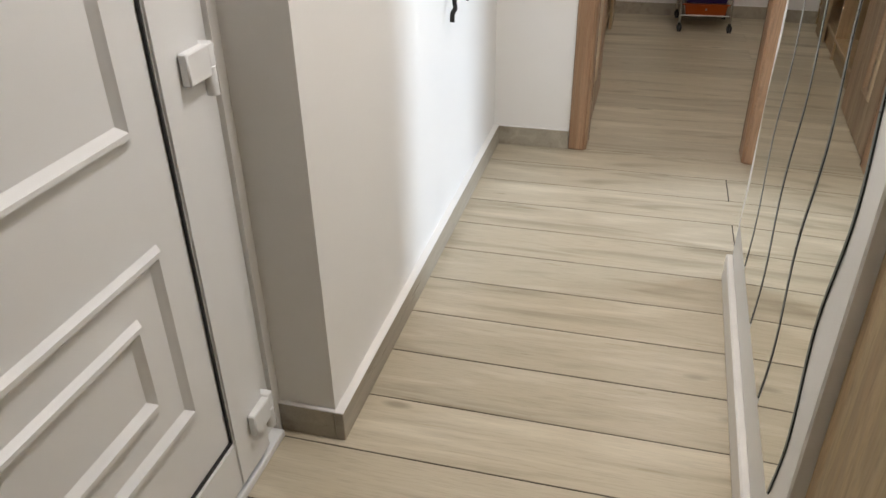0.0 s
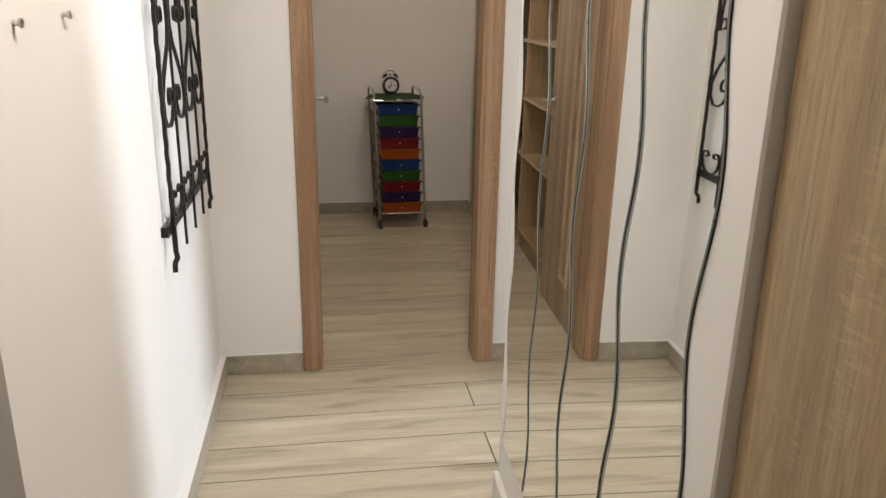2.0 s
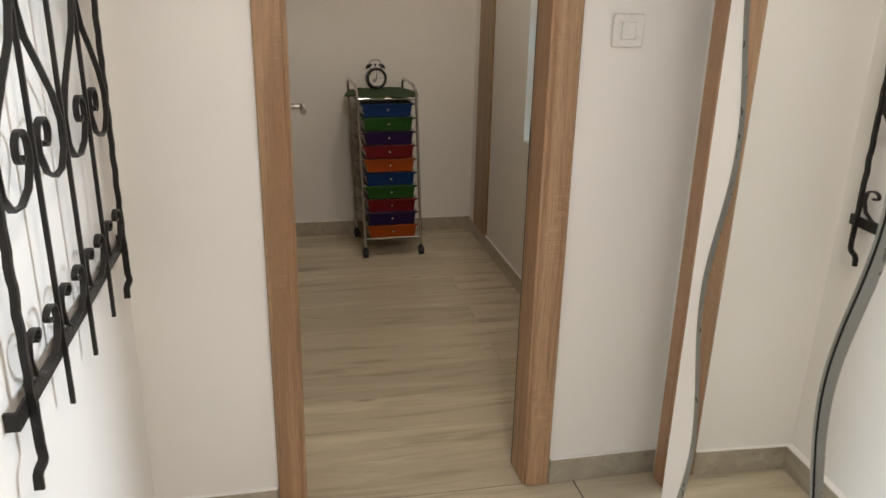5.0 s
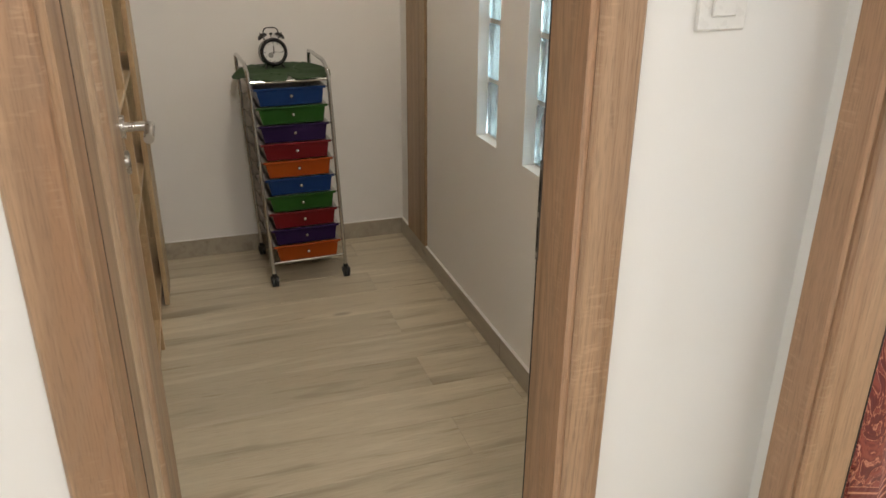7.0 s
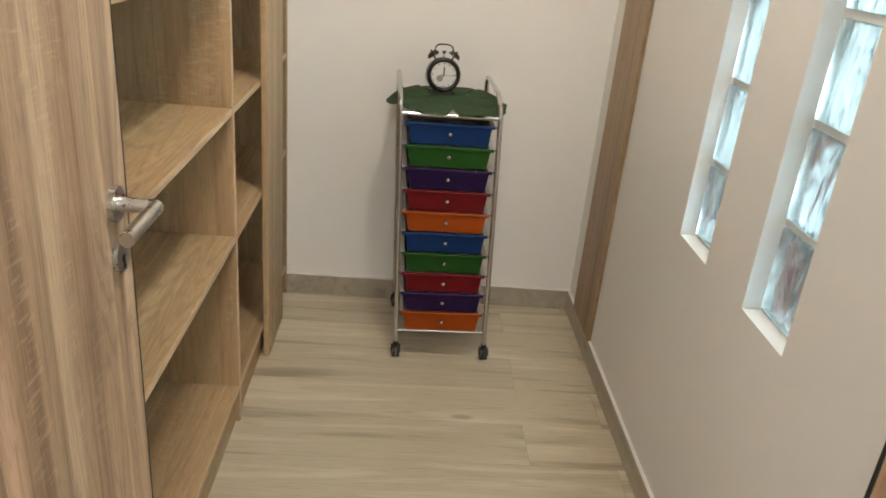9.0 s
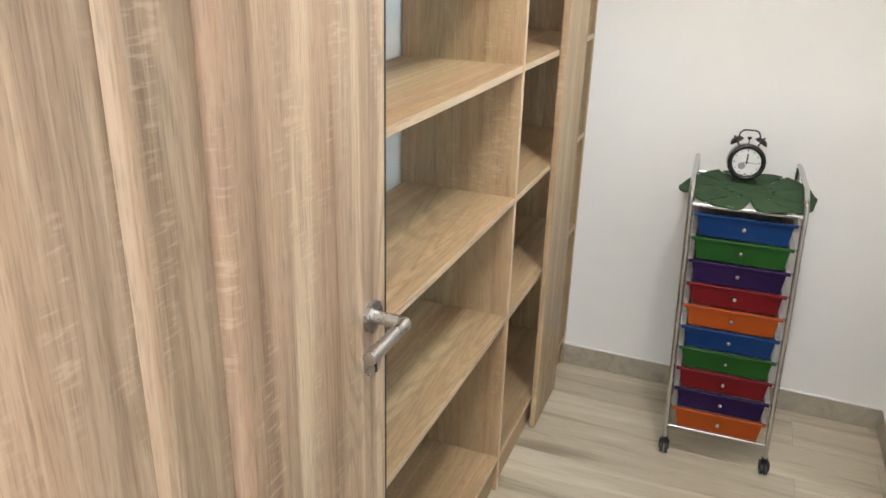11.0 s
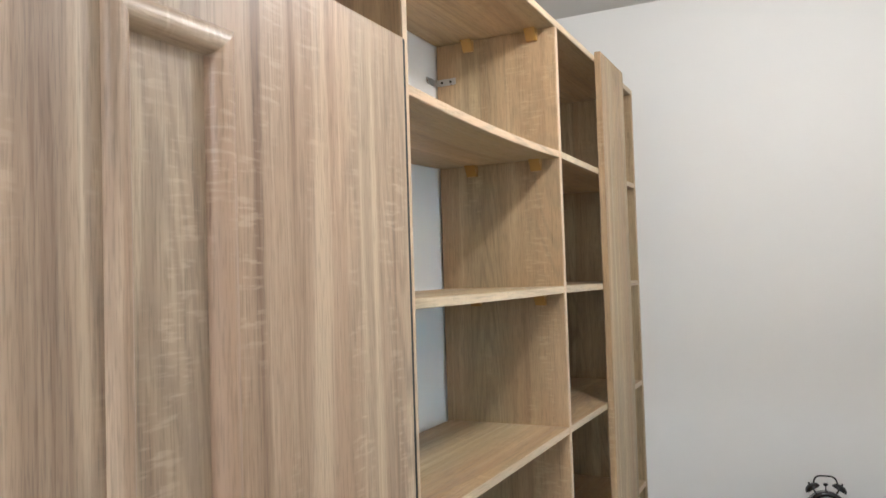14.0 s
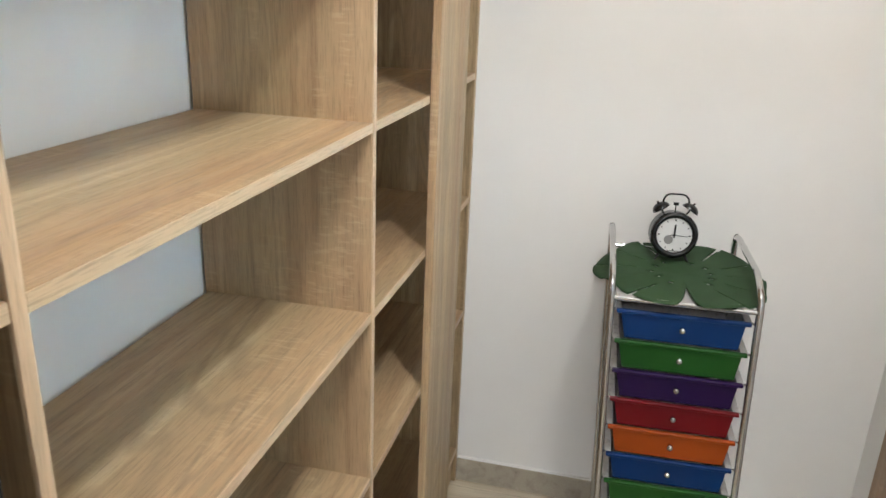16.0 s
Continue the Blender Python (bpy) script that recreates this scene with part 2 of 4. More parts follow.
def damask():
    """Rust-red cloth with paler scrolls and a border of woven stripes; the UV map holds the distance from the hem."""
    m, nodes, links, bsdf = material("rust_red_damask")
    tc = nodes.new("ShaderNodeTexCoord")
    n = nodes.new("ShaderNodeTexNoise")
    n.inputs["Scale"].default_value, n.inputs["Detail"].default_value, n.inputs["Distortion"].default_value = 8.0, 3, 3.8
    links.new(tc.outputs["Object"], n.inputs["Vector"])
    r = ramp(nodes, [(0.40, (0.085, 0.010, 0.007)), (0.47, (0.115, 0.014, 0.009)), (0.497, (0.40, 0.16, 0.095)), (0.524, (0.105, 0.012, 0.008)), (0.62, (0.18, 0.034, 0.020))])
    links.new(n.outputs["Fac"], r.inputs["Fac"])
    sep = nodes.new("ShaderNodeSeparateXYZ")
    links.new(tc.outputs["UV"], sep.inputs[0])
    hem = sep.outputs["X"]
    line = band(nodes, links, math_node(nodes, links, "SINE", math_node(nodes, links, "MULTIPLY", hem, 2 * math.pi / 0.021)), 0.45, 0.75)

    def zone(lo, hi):
        above = math_node(nodes, links, "GREATER_THAN", hem, lo)
        return math_node(nodes, links, "MULTIPLY", above, math_node(nodes, links, "LESS_THAN", hem, hi))
    both = math_node(nodes, links, "ADD", zone(0.03, 0.13), zone(0.60, 0.70))
    cloth = mix(nodes, links, r.outputs["Color"], (0.105, 0.012, 0.008), both)
    links.new(mix(nodes, links, cloth, (0.42, 0.19, 0.12), math_node(nodes, links, "MULTIPLY", both, line)), bsdf.inputs["Base Color"])
    bsdf.inputs["Roughness"].default_value = 0.55
    bsdf.inputs["Specular IOR Level"].default_value = 0.25
    bump(nodes, links, bsdf, n.outputs["Fac"], 0.5, 0.005)
    return m


DAMASK = damask()
MATTRESS = plain("white_mattress_cloth", (0.7, 0.68, 0.64), 0.9)


# ---- building blocks ----
BASE = {}


def thing(name, at, label, category, group=""):
    ob = new(name)
    ob.empty_display_size = 0.05
    ob.location = at
    BASE[ob] = Vector(at)
    return tagged(ob, label, category, group)


def part(name, bm, mat, parent=None, label=""):
    bmesh.ops.recalc_face_normals(bm, faces=bm.faces)
    me = bpy.data.meshes.new(name)
    bm.to_mesh(me)
    bm.free()
    me.materials.append(mat)
    ob = new(name, me)
    if parent is not None:
        ob.parent = parent
        if parent in BASE:
            ob.matrix_parent_inverse = Matrix.Translation(-BASE[parent])
    if label:
        tagged(ob, label)
    return ob


def structure(name, bm, mat, label, category="wall"):
    return tagged(part(name, bm, mat), label, category, kind="structure")


def smooth(ob, angle=40):
    for p in ob.data.polygons:
        p.use_smooth = True
    ob.data.set_sharp_from_angle(angle=radians(angle))
    return ob


def box(bm, x0, x1, y0, y1, z0, z1, bevel=0.0, seg=1):
    g = bmesh.ops.create_cube(bm, size=1.0, matrix=Matrix.LocRotScale(((x0 + x1) / 2, (y0 + y1) / 2, (z0 + z1) / 2), None, (x1 - x0, y1 - y0, z1 - z0)))
    if bevel:
        edges = list({e for v in g["verts"] for e in v.link_edges})
        bmesh.ops.bevel(bm, geom=edges, offset=bevel, segments=seg, affect="EDGES", profile=0.5)
    return bm


def boxes(*specs, bevel=0.0):
    bm = bmesh.new()
    for s in specs:
        box(bm, *s, bevel=bevel)
    return bm


def cyl(bm, a, b, r, n=16, r2=None):
    a, b = Vector(a), Vector(b)
    m = Matrix.Translation((a + b) / 2) @ (b - a).to_track_quat("Z", "Y").to_matrix().to_4x4()
    bmesh.ops.create_cone(bm, cap_ends=True, segments=n, radius1=r, radius2=r if r2 is None else r2, depth=(b - a).length, matrix=m)
    return bm


def ball(bm, c, r, scale=(1, 1, 1), u=14, v=8, turn=None):
    m = Matrix.Translation(c) @ (turn or Matrix()) @ Matrix.Diagonal((*scale, 1))
    bmesh.ops.create_uvsphere(bm, u_segments=u, v_segments=v, radius=r, matrix=m)
    return bm


def tube(bm, pts, r, n=8):
    """A round bar along a line of points."""
    pts = [Vector(p) for p in pts]
    rings, side = [], None
    for i, p in enumerate(pts):
        d = (pts[min(i + 1, len(pts) - 1)] - pts[max(i - 1, 0)]).normalized()
        if side is None:
            side = d.orthogonal().normalized()
        side = (side - d * side.dot(d)).normalized()
        up = d.cross(side)
        rings.append([bm.verts.new(p + (side * math.cos(2 * math.pi * k / n) + up * math.sin(2 * math.pi * k / n)) * r) for k in range(n)])
    for a, b in zip(rings, rings[1:]):
        for k in range(n):
            bm.faces.new((a[k], a[(k + 1) % n], b[(k + 1) % n], b[k]))
    bm.faces.new(rings[0][::-1])
    bm.faces.new(rings[-1])
    return bm


def strap(bm, pts, deep, thick):
    """A flat bar bent in the y-z plane, deep along x."""
    pts = [Vector(p) for p in pts]
    rings = []
    for i, p in enumerate(pts):
        d = (pts[min(i + 1, len(pts) - 1)] - pts[max(i - 1, 0)]).normalized()
        x = Vector((1, 0, 0))
        x = (x - d * x.dot(d)).normalized()
        nrm = d.cross(x)
        rings.append([bm.verts.new(p + x * (sx * deep / 2) + nrm * (sn * thick / 2)) for sx, sn in ((-1, -1), (1, -1), (1, 1), (-1, 1))])
    for a, b in zip(rings, rings[1:]):
        for k in range(4):
            bm.faces.new((a[k], a[(k + 1) % 4], b[(k + 1) % 4], b[k]))
    bm.faces.new(rings[0][::-1])
    bm.faces.new(rings[-1])
    return bm


def bend(points, radius, n=5):
    """Rounds the corners of a line of points."""
    pts = [Vector(p) for p in points]
    out = [pts[0]]
    for a, b, c in zip(pts, pts[1:], pts[2:]):
        u, w = (a - b).normalized(), (c - b).normalized()
        s, e = b + u * radius, b + w * radius
        for k in range(n + 1):
            t = k / n
            out.append(s * (1 - t) ** 2 + b * 2 * t * (1 - t) + e * t * t)
    out.append(pts[-1])
    return out


# ---- the large structure ----
structure("floor_bed_storage", boxes((-0.3, 1.66, YF + 0.02, 6.9, -0.10, -0.0012)), GROUT_PALE, "greige grout bed under the storage floor tiles", "floor")
structure("floor_bed", boxes((-0.6, 1.66, -0.9, YF + 0.02, -0.10, -0.0012)), GROUT, "brown grout bed under wood-look floor tiles", "floor")
structure("wall_left", boxes((-0.30, -0.17, 2.11, YB + 0.12, -0.1, H), (-0.17, XL, 2.140, YS, -0.1, H), (-0.17, 0.0, YS, YB + 0.12, -0.1, H)), WALL, "white painted wall beside the front door")
structure("wall_entry", boxes((-0.42, -0.22, -0.80, 0.98, -0.1, H), (-0.42, -0.22, 0.98, 2.11, 2.16, H)), WALL, "white painted wall round the front door")
structure("wall_entry_back", boxes((-0.42, 1.70, -0.92, -0.80, -0.1, H)), WALL, "white painted wall closing the entrance hall")
structure("wall_wardrobe", boxes((XM, 1.62, -0.80, PY0 + 0.02, -0.1, H)), WALL, "white painted wall behind the wardrobe")


def slanted(bm):
    """Turns what is built for a straight wall into the slightly skewed plane of the mirror pier."""
    for v in bm.verts:
        v.co.x += PA * (v.co.y - 2.6) + PE * (v.co.z - 1.0)
    return bm


structure("wall_mirror", slanted(boxes((PX, 1.60, PY0, YP, -0.1, H), bevel=0.004)), WALL, "white painted wall that carries the wavy mirror")
structure("wall_corridor_end", boxes((XL, 0.37, YF, YS, -0.1, H), (1.10, 1.66, YF, YS, -0.1, H), (0.37, 1.10, YF, YS, 2.12, H)), WALL, "white painted end wall with the storage doorway")
structure("wall_bedroom_door", boxes((XN, 1.62, YP, 3.17, -0.1, H), (XN, 1.62, 3.17, 4.03, 2.12, H), (XN, 1.62, 4.03, YF, -0.1, H)), WALL, "white painted wall with the bedroom doorway")
structure("wall_back", boxes((-0.30, 4.9, YB, YB + 0.12, -0.1, H)), WALL, "white painted back wall of the storage room")
GB = ((5.107, 5.303), (5.524, 5.718))
GZ0, GN, GP = 0.772, 7, 0.204
GZ1 = GZ0 + GN * GP
structure("wall_right", boxes((XR, XR + 0.115, YS, GB[0][0], -0.1, H), (XR, XR + 0.115, GB[0][1], GB[1][0], -0.1, H), (XR, XR + 0.115, GB[1][1], YB, -0.1, H),
                             *[(XR, XR + 0.115, a, b, -0.1, GZ0) for a, b in GB], *[(XR, XR + 0.115, a, b, GZ1, H) for a, b in GB]), WALL, "white painted wall with two strips of glass blocks")
structure("ceiling", boxes((-0.42, 4.9, -0.92, YB + 0.12, H, H + 0.1)), CEIL_SHADE, "plain white painted ceiling, its shade put into the colour", "ceiling")
# the bedroom beyond
structure("bedroom_floor", boxes((1.66, 4.8, 1.9, YB, -0.10, -0.012)), GROUT, "base under the yellow oak laminate", "floor")
structure("wall_bedroom_near", boxes((1.62, 4.9, 1.78, 1.9, -0.1, H)), WALL, "white painted bedroom wall")
structure("wall_bedroom_window", boxes((4.80, 4.92, 1.9, 3.97, -0.1, H), (4.80, 4.92, 4.87, YB, -0.1, H), (4.80, 4.92, 3.97, 4.87, -0.1, 0.9), (4.80, 4.92, 3.97, 4.87, 2.3, H)), WALL, "white painted bedroom wall with the window opening")


# ---- door frames ----
def door_frame(name, label, lo, hi, top, face, back, axis):
    """Lining with casings and a stop; lo..hi is the clear opening, face the side walked towards."""
    fr = thing(name, (0, 0, 0), label, "door frame")
    fr["kind"] = "structure"

    def b(bm, u0, u1, v0, v1, z0, z1, bev=0.003):
        return box(bm, u0, u1, v0, v1, z0, z1, bev) if axis == "x" else box(bm, v0, v1, u0, u1, z0, z1, bev)
    w, t = 0.072, 0.015
    cross = FRAME_X if axis == "x" else FRAME_Y
    for side, out in ((lo, -1), (hi, 1)):
        u0, u1 = sorted((side, side + out * 0.032))
        part("jamb", b(bmesh.new(), u0, u1, face - 0.006, back + 0.002, 0, top, 0.005), FRAME_Z, fr)
        g0, g1 = sorted((side - out * 0.0010, side))
        part("seal_strip", b(bmesh.new(), g0, g1, back - 0.006, back - 0.003, 0.001, top - 0.002, 0), GASKET_AND_SHADE, fr, "dark rubber door seal")
        c0, c1 = sorted((side + out * 0.010, side + out * (0.010 + w)))
        part("casing", b(bmesh.new(), c0, c1, face - t, face - 0.0025, 0, top + w, 0.005), FRAME_Z, fr)
        part("casing", b(bmesh.new(), c0, c1, back + 0.0025, back + t, 0, top + w, 0.005), FRAME_Z, fr)
    part("head_jamb", b(bmesh.new(), lo - 0.032, hi + 0.032, face - 0.002, back + 0.002, top, top + 0.032), cross, fr)
    part("head_casing", b(bmesh.new(), lo - 0.004, hi + 0.004, face - t + 0.001, face - 0.0025, top + 0.004, top + w, 0.004), cross, fr)
    part("head_casing", b(bmesh.new(), lo - 0.004, hi + 0.004, back + 0.0025, back + t - 0.001, top + 0.004, top + w, 0.004), cross, fr)
    return fr


store_frame = door_frame("door_frame_1", "reddish oak door frame with flat casings round the storage doorway", 0.403, 1.066, 2.100, YF, YS, "x")
bed_frame = door_frame("door_frame_2", "reddish oak door frame with a steel strike plate, bedroom doorway", 3.21, 3.985, 2.085, XN, 1.62, "y")


def strike_plate(fr, at, z0, z1):
    """A steel strike plate with a bent lip, set in the edge of a jamb; at maps depth along the jamb and height to a box."""
    plate = part("strike_plate", at(0.0, 0.019, 0.0014, z0, z1), STRIKE, fr, "grey steel strike plate with bright screws")
    for f in (0.70, 0.24):
        part("strike_hole", at(0.005, 0.014, 0.0022, z0 + (z1 - z0) * f - 0.018, z0 + (z1 - z0) * f + 0.018), BLACK, plate)
    for f in (0.06, 0.47, 0.94):
        part("screw", at(0.006, 0.013, 0.0026, z0 + (z1 - z0) * f - 0.0045, z0 + (z1 - z0) * f + 0.0045), STEEL, plate)


strike_plate(bed_frame, lambda a, b, d, z0, z1: boxes((1.596 + a, 1.596 + b, 3.985 - d, 3.9865, z0, z1)), 0.985, 1.155)
strike_plate(store_frame, lambda a, b, d, z0, z1: boxes((1.066 - d, 1.0675, 4.2115 + a * 0.5, 4.2115 + b * 0.5, z0, z1)), 0.955, 1.130)



# ---- skirtings ----
def skirting(name, specs, label, white_cap=True):
    bm = bmesh.new()
    for s in specs:
        box(bm, *s, bevel=0.002)
    structure(name + "_cap", boxes(*[(s[0], s[1], s[2], s[3], SK + 0.0003, SK + 0.004) for s in specs], bevel=0.0008), CAP, "white filler line on top of the skirting", "baseboard")
    return structure(name, bm, TILE_BASE, label, "baseboard")


SK = 0.085
skirting("baseboard_left", [(XL, 0.002, 2.128, YF - 0.0115, 0, SK)], "grey-brown wood-look tile skirting along the white wall")
skirting("baseboard_stub", [(-0.17, XL - 0.0003, 2.128, 2.1398, 0, SK)], "grey-brown wood-look tile skirting beside the front door")
skirting("baseboard_end", [(XL, 0.318, YF - 0.011, YF, 0, SK), (1.152, XN, YF - 0.011, YF, 0, SK)], "grey-brown wood-look tile skirting beside the doorway")
skirting("baseboard_back", [(0.347, XR, YB - 0.011, YB, 0, SK)], "grey-brown wood-look tile skirting along the storage back wall")
skirting("baseboard_right", [(XR - 0.011, XR, YS, 5.398, 0, SK), (XR - 0.011, XR, 5.401, YB - 0.0115, 0, SK)], "grey-brown wood-look tile skirting under the glass blocks")
structure("mirror_ledge", slanted(boxes((PX - 0.020, PX + 0.002, PY0, YP - 0.004, 0, 0.093), bevel=0.005)), GLOSSWHITE, "low white painted skirting ledge under the wavy mirror", "ledge")


# ---- glass blocks ----
def glass_block_window(name, y0, y1):
    win = thing(name, (XR + 0.07, (y0 + y1) / 2, GZ0), "upright strip of wavy clear glass blocks in a white reveal", "window")
    win["kind"] = "structure"
    xf, xb = XR + 0.035, XR + 0.108
    for k in range(GN):
        z0 = GZ0 + 0.008 + k * GP
        z1 = z0 + GP - 0.016
        bm = bmesh.new()
        box(bm, xf, xb, y0 + 0.006, y1 - 0.006, z0, z1, 0.006, 2)
        smooth(part("glass_block", bm, GLASS, win), 30)
    bars = [(xf + 0.008, xb - 0.008, y0, y1, GZ0 + k * GP - (0 if k == 0 else 0.0085), GZ0 + k * GP + (0.0085 if k < GN else 0)) for k in range(GN + 1)]
    for s in bars:
        part("joint_bar", boxes(s), WALL, win)
    return win


for k, (a, b) in enumerate(GB):
    glass_block_window("window_%d" % (k + 1), a, b)


# ---- storage: shelving wall ----
XS, T = 0.344, 0.018
LEVELS = (0.130, 0.622, 0.983, 1.336, 1.690, 2.035, 2.373)


def sagged(bm, a, b, drop):
    """Lets a long board hang through a little between its ends."""
    along = [e for e in bm.edges if abs(e.verts[0].co.y - e.verts[1].co.y) > 0.1]
    bmesh.ops.subdivide_edges(bm, edges=along, cuts=9, use_grid_fill=True)
    for v in bm.verts:
        t = (v.co.y - a) / (b - a)
        v.co.z -= drop * 4 * t * (1 - t)
    return bm


shelf = thing("shelf_unit", (0.18, 5.5, 0), "floor-to-top sonoma oak shelving unit, empty open compartments", "shelf unit")
Y0, Y1, Y2 = 4.245, 5.048, 5.857
for y in (Y0, Y1, Y2, YB - 0.004 - T / 2):
    part("upright", boxes((0.006, XS, y - T / 2, y + T / 2, 0, LEVELS[-1] - T), bevel=0.0012), OAK_Z, shelf)
    part("edge_band", boxes((XS + 0.0002, XS + 0.0022, y - T / 2 + 0.0008, y + T / 2 - 0.0008, 0.0, LEVELS[-1] - T), bevel=0.0006), OAK_EDGE_Z, shelf)
for a, b in ((Y0, Y1), (Y1, Y2), (Y2, YB - 0.004 - T / 2)):
    for z in LEVELS[:-1]:
        sag = 0.009 if z == LEVELS[5] and a == Y1 else 0.0015
        part("shelf_board", sagged(boxes((0.012, XS - 0.001, a + T / 2, b - T / 2, z - T, z)), a, b, sag), OAK_Y, shelf)
        part("edge_band", sagged(boxes((XS - 0.0008, XS + 0.0014, a + T / 2, b - T / 2, z - T + 0.001, z - 0.001)), a, b, sag), OAK_EDGE, shelf)
    part("plinth", boxes((XS - 0.03, XS - 0.012, a + T / 2, b - T / 2, 0, LEVELS[0] - T), bevel=0.001), OAK_Y, shelf)
part("top_board", boxes((0.006, XS, Y0 - T / 2, YB - 0.004, LEVELS[-1] - T, LEVELS[-1]), bevel=0.0012), OAK_Y, shelf)
part("edge_band", boxes((XS + 0.0002, XS + 0.0022, Y0 - T / 2, YB - 0.005, LEVELS[-1] - T + 0.001, LEVELS[-1] - 0.001)), OAK_EDGE, shelf)
for z in LEVELS[3:]:
    for x in (0.09, 0.27):
        for y, s in ((Y2, -1), (Y1, 1)):
            bm = bmesh.new()
            ya, yb = sorted((y + s * T / 2, y + s * (T / 2 + 0.026)))
            box(bm, x, x + 0.028, ya, yb, z - T - 0.030, z - T - 0.0002)
            far = yb if s > 0 else ya
            low = [v for v in bm.verts if v.co.z < z - T - 0.02 and abs(v.co.y - far) < 1e-5]
            for v in low:
                v.co.y = y + s * (T / 2 + 0.008)
            part("corner_block", bm, ORANGEBLOCK, shelf, "orange plastic corner bracket")
for y in (Y1 - T / 2, Y2 - T / 2):
    bm = boxes((0.001, 0.062, y - 0.0035, y - 0.0004, 2.244, 2.262), (0.001, 0.004, y - 0.060, y - 0.0035, 2.244, 2.262), bevel=0.0006)
    br = part("wall_bracket", bm, STEEL, shelf, "steel angle bracket screwed to the wall")
    for x in (0.022, 0.048):
        part("screw_hole", cyl(bmesh.new(), (x, y - 0.0042, 2.253), (x, y - 0.003, 2.253), 0.0035, 10), BLACK, br)
scrap = bmesh.new()
box(scrap, 0.262, 0.300, 5.24, 5.31, LEVELS[5] + 0.0002, LEVELS[5] + 0.006, 0.002)
tagged(part("paper_scrap", scrap, FACE), "small crumpled white paper scrap on a shelf", "paper scrap")
front = tagged(part("front_board", boxes((XS + 0.003, XS + 0.022, 6.226, 6.515, 0.004, 2.384), bevel=0.0015), OAK_Z), "tall narrow sonoma oak board standing against the shelving front", "board")
tagged(part("trim_board", boxes((XR - 0.014, XR - 0.0005, 6.318, 6.598, SK + 0.001, 2.43), bevel=0.002), TRIM_Z), "tall narrow oak board on the white wall above the skirting", "board")


# ---- storage door, standing open ----
def door_leaf():
    d = thing("door_1", (0.372, 4.24, 0.008), "open sonoma oak door leaf with a tall moulded panel", "door")
    d["kind"] = "structure"
    x0, x1, ya, yb, za, zb = 0.3535, 0.392, 4.236, 4.957, 0.008, 2.074
    pa, pb, pz0, pz1 = 4.440, 4.583, 0.22, 1.972
    # the leaf has a recess for the panel on its room side
    part("leaf", boxes((x0, x1, ya, pa, za, zb), (x0, x1, pb, yb, za, zb), (x0, x1, pa, pb, za, pz0), (x0, x1, pa, pb, pz1, zb)), LEAF_Z, d)
    part("panel", boxes((x0 + 0.004, x1 - 0.008, pa, pb, pz0, pz1)), LEAF_Z, d)
    prof = [(-0.0075, -0.0005), (-0.0068, 0.006), (-0.003, 0.0095), (0.006, 0.011), (0.014, 0.0095), (0.0195, 0.004), (0.0215, -0.003), (0.0225, -0.0085)]
    corners = [(pa, pz0), (pb, pz0), (pb, pz1), (pa, pz1)]
    for k in range(4):
        bm = bmesh.new()
        ends = []
        for (cy, cz) in (corners[k], corners[(k + 1) % 4]):
            sy, sz = (1 if cy == pa else -1), (1 if cz == pz0 else -1)
            ends.append([bm.verts.new((x1 + h, cy + sy * o, cz + sz * o)) for o, h in prof])
        for i in range(len(prof) - 1):
            bm.faces.new((ends[0][i], ends[0][i + 1], ends[1][i + 1], ends[1][i]))
        ob = part("moulding", bm, LEAF_Z if k % 2 else LEAF_Y, d)
        for p in ob.data.polygons:
            p.use_smooth = True
    # black strip that draws the shadow in the gap between leaf and shelf upright
    part("gap_shadow", boxes((x0 + 0.002, x1 - 0.001, yb + 0.0002, yb + 0.008, za, zb)), GASKET_AND_SHADE, d)
    # lever handle with round roses
    hy, hz = 4.908, 1.071
    h = thing_part_handle(d, x1, hy, hz)
    bm = bmesh.new()
    cyl(bm, (x1, hy, hz - 0.079), (x1 + 0.008, hy, hz - 0.079), 0.026, 28)
    esc = smooth(part("escutcheon", bm, STEEL, d, "round brushed steel key escutcheon"), 30)
    part("keyhole", boxes((x1 + 0.0078, x1 + 0.0088, hy - 0.003, hy + 0.003, hz - 0.099, hz - 0.078)), BLACK, esc)
    bm = bmesh.new()
    for z in (0.35, 1.75):
        cyl(bm, (x1 - 0.002, ya - 0.008, z - 0.045), (x1 - 0.002, ya - 0.008, z + 0.045), 0.007, 12)
    part("hinge", bm, STEEL, d)
    return d


def thing_part_handle(d, x, y, z):
    bm = bmesh.new()
    cyl(bm, (x, y, z), (x + 0.008, y, z), 0.026, 28)
    rose = smooth(part("handle_rose", bm, STEEL, d, "round brushed steel rose"), 30)
    bm = bmesh.new()
    tube(bm, bend([(x + 0.006, y, z), (x + 0.060, y, z), (x + 0.060, y - 0.122, z)], 0.006, 4), 0.0106, 16)
    smooth(part("lever", bm, STEEL, rose, "brushed steel L-shaped lever"), 45)
    return rose


door_leaf()


# ---- rolling drawer cart ----
CX0, CX1, CYF, CYB, CTOP = 0.818, 1.141, 6.290, 6.678, 0.968
COLORS = ("blue", "green", "purple", "red", "orange", "blue", "green", "red", "purple", "orange")


RACK = Matrix.Translation((0.98, CYF, 0)) @ Matrix.Rotation(radians(2.2), 4, "Z") @ Matrix(((1, 0, -0.042, -0.004), (0, 1, 0, 0), (0, 0, 1, 0), (0, 0, 0, 1))) @ Matrix.Translation((-0.98, -CYF, 0))


def racked(ob):
    """The cart stands slightly turned, with its posts leaning."""
    ob.data.transform(RACK)
    return ob


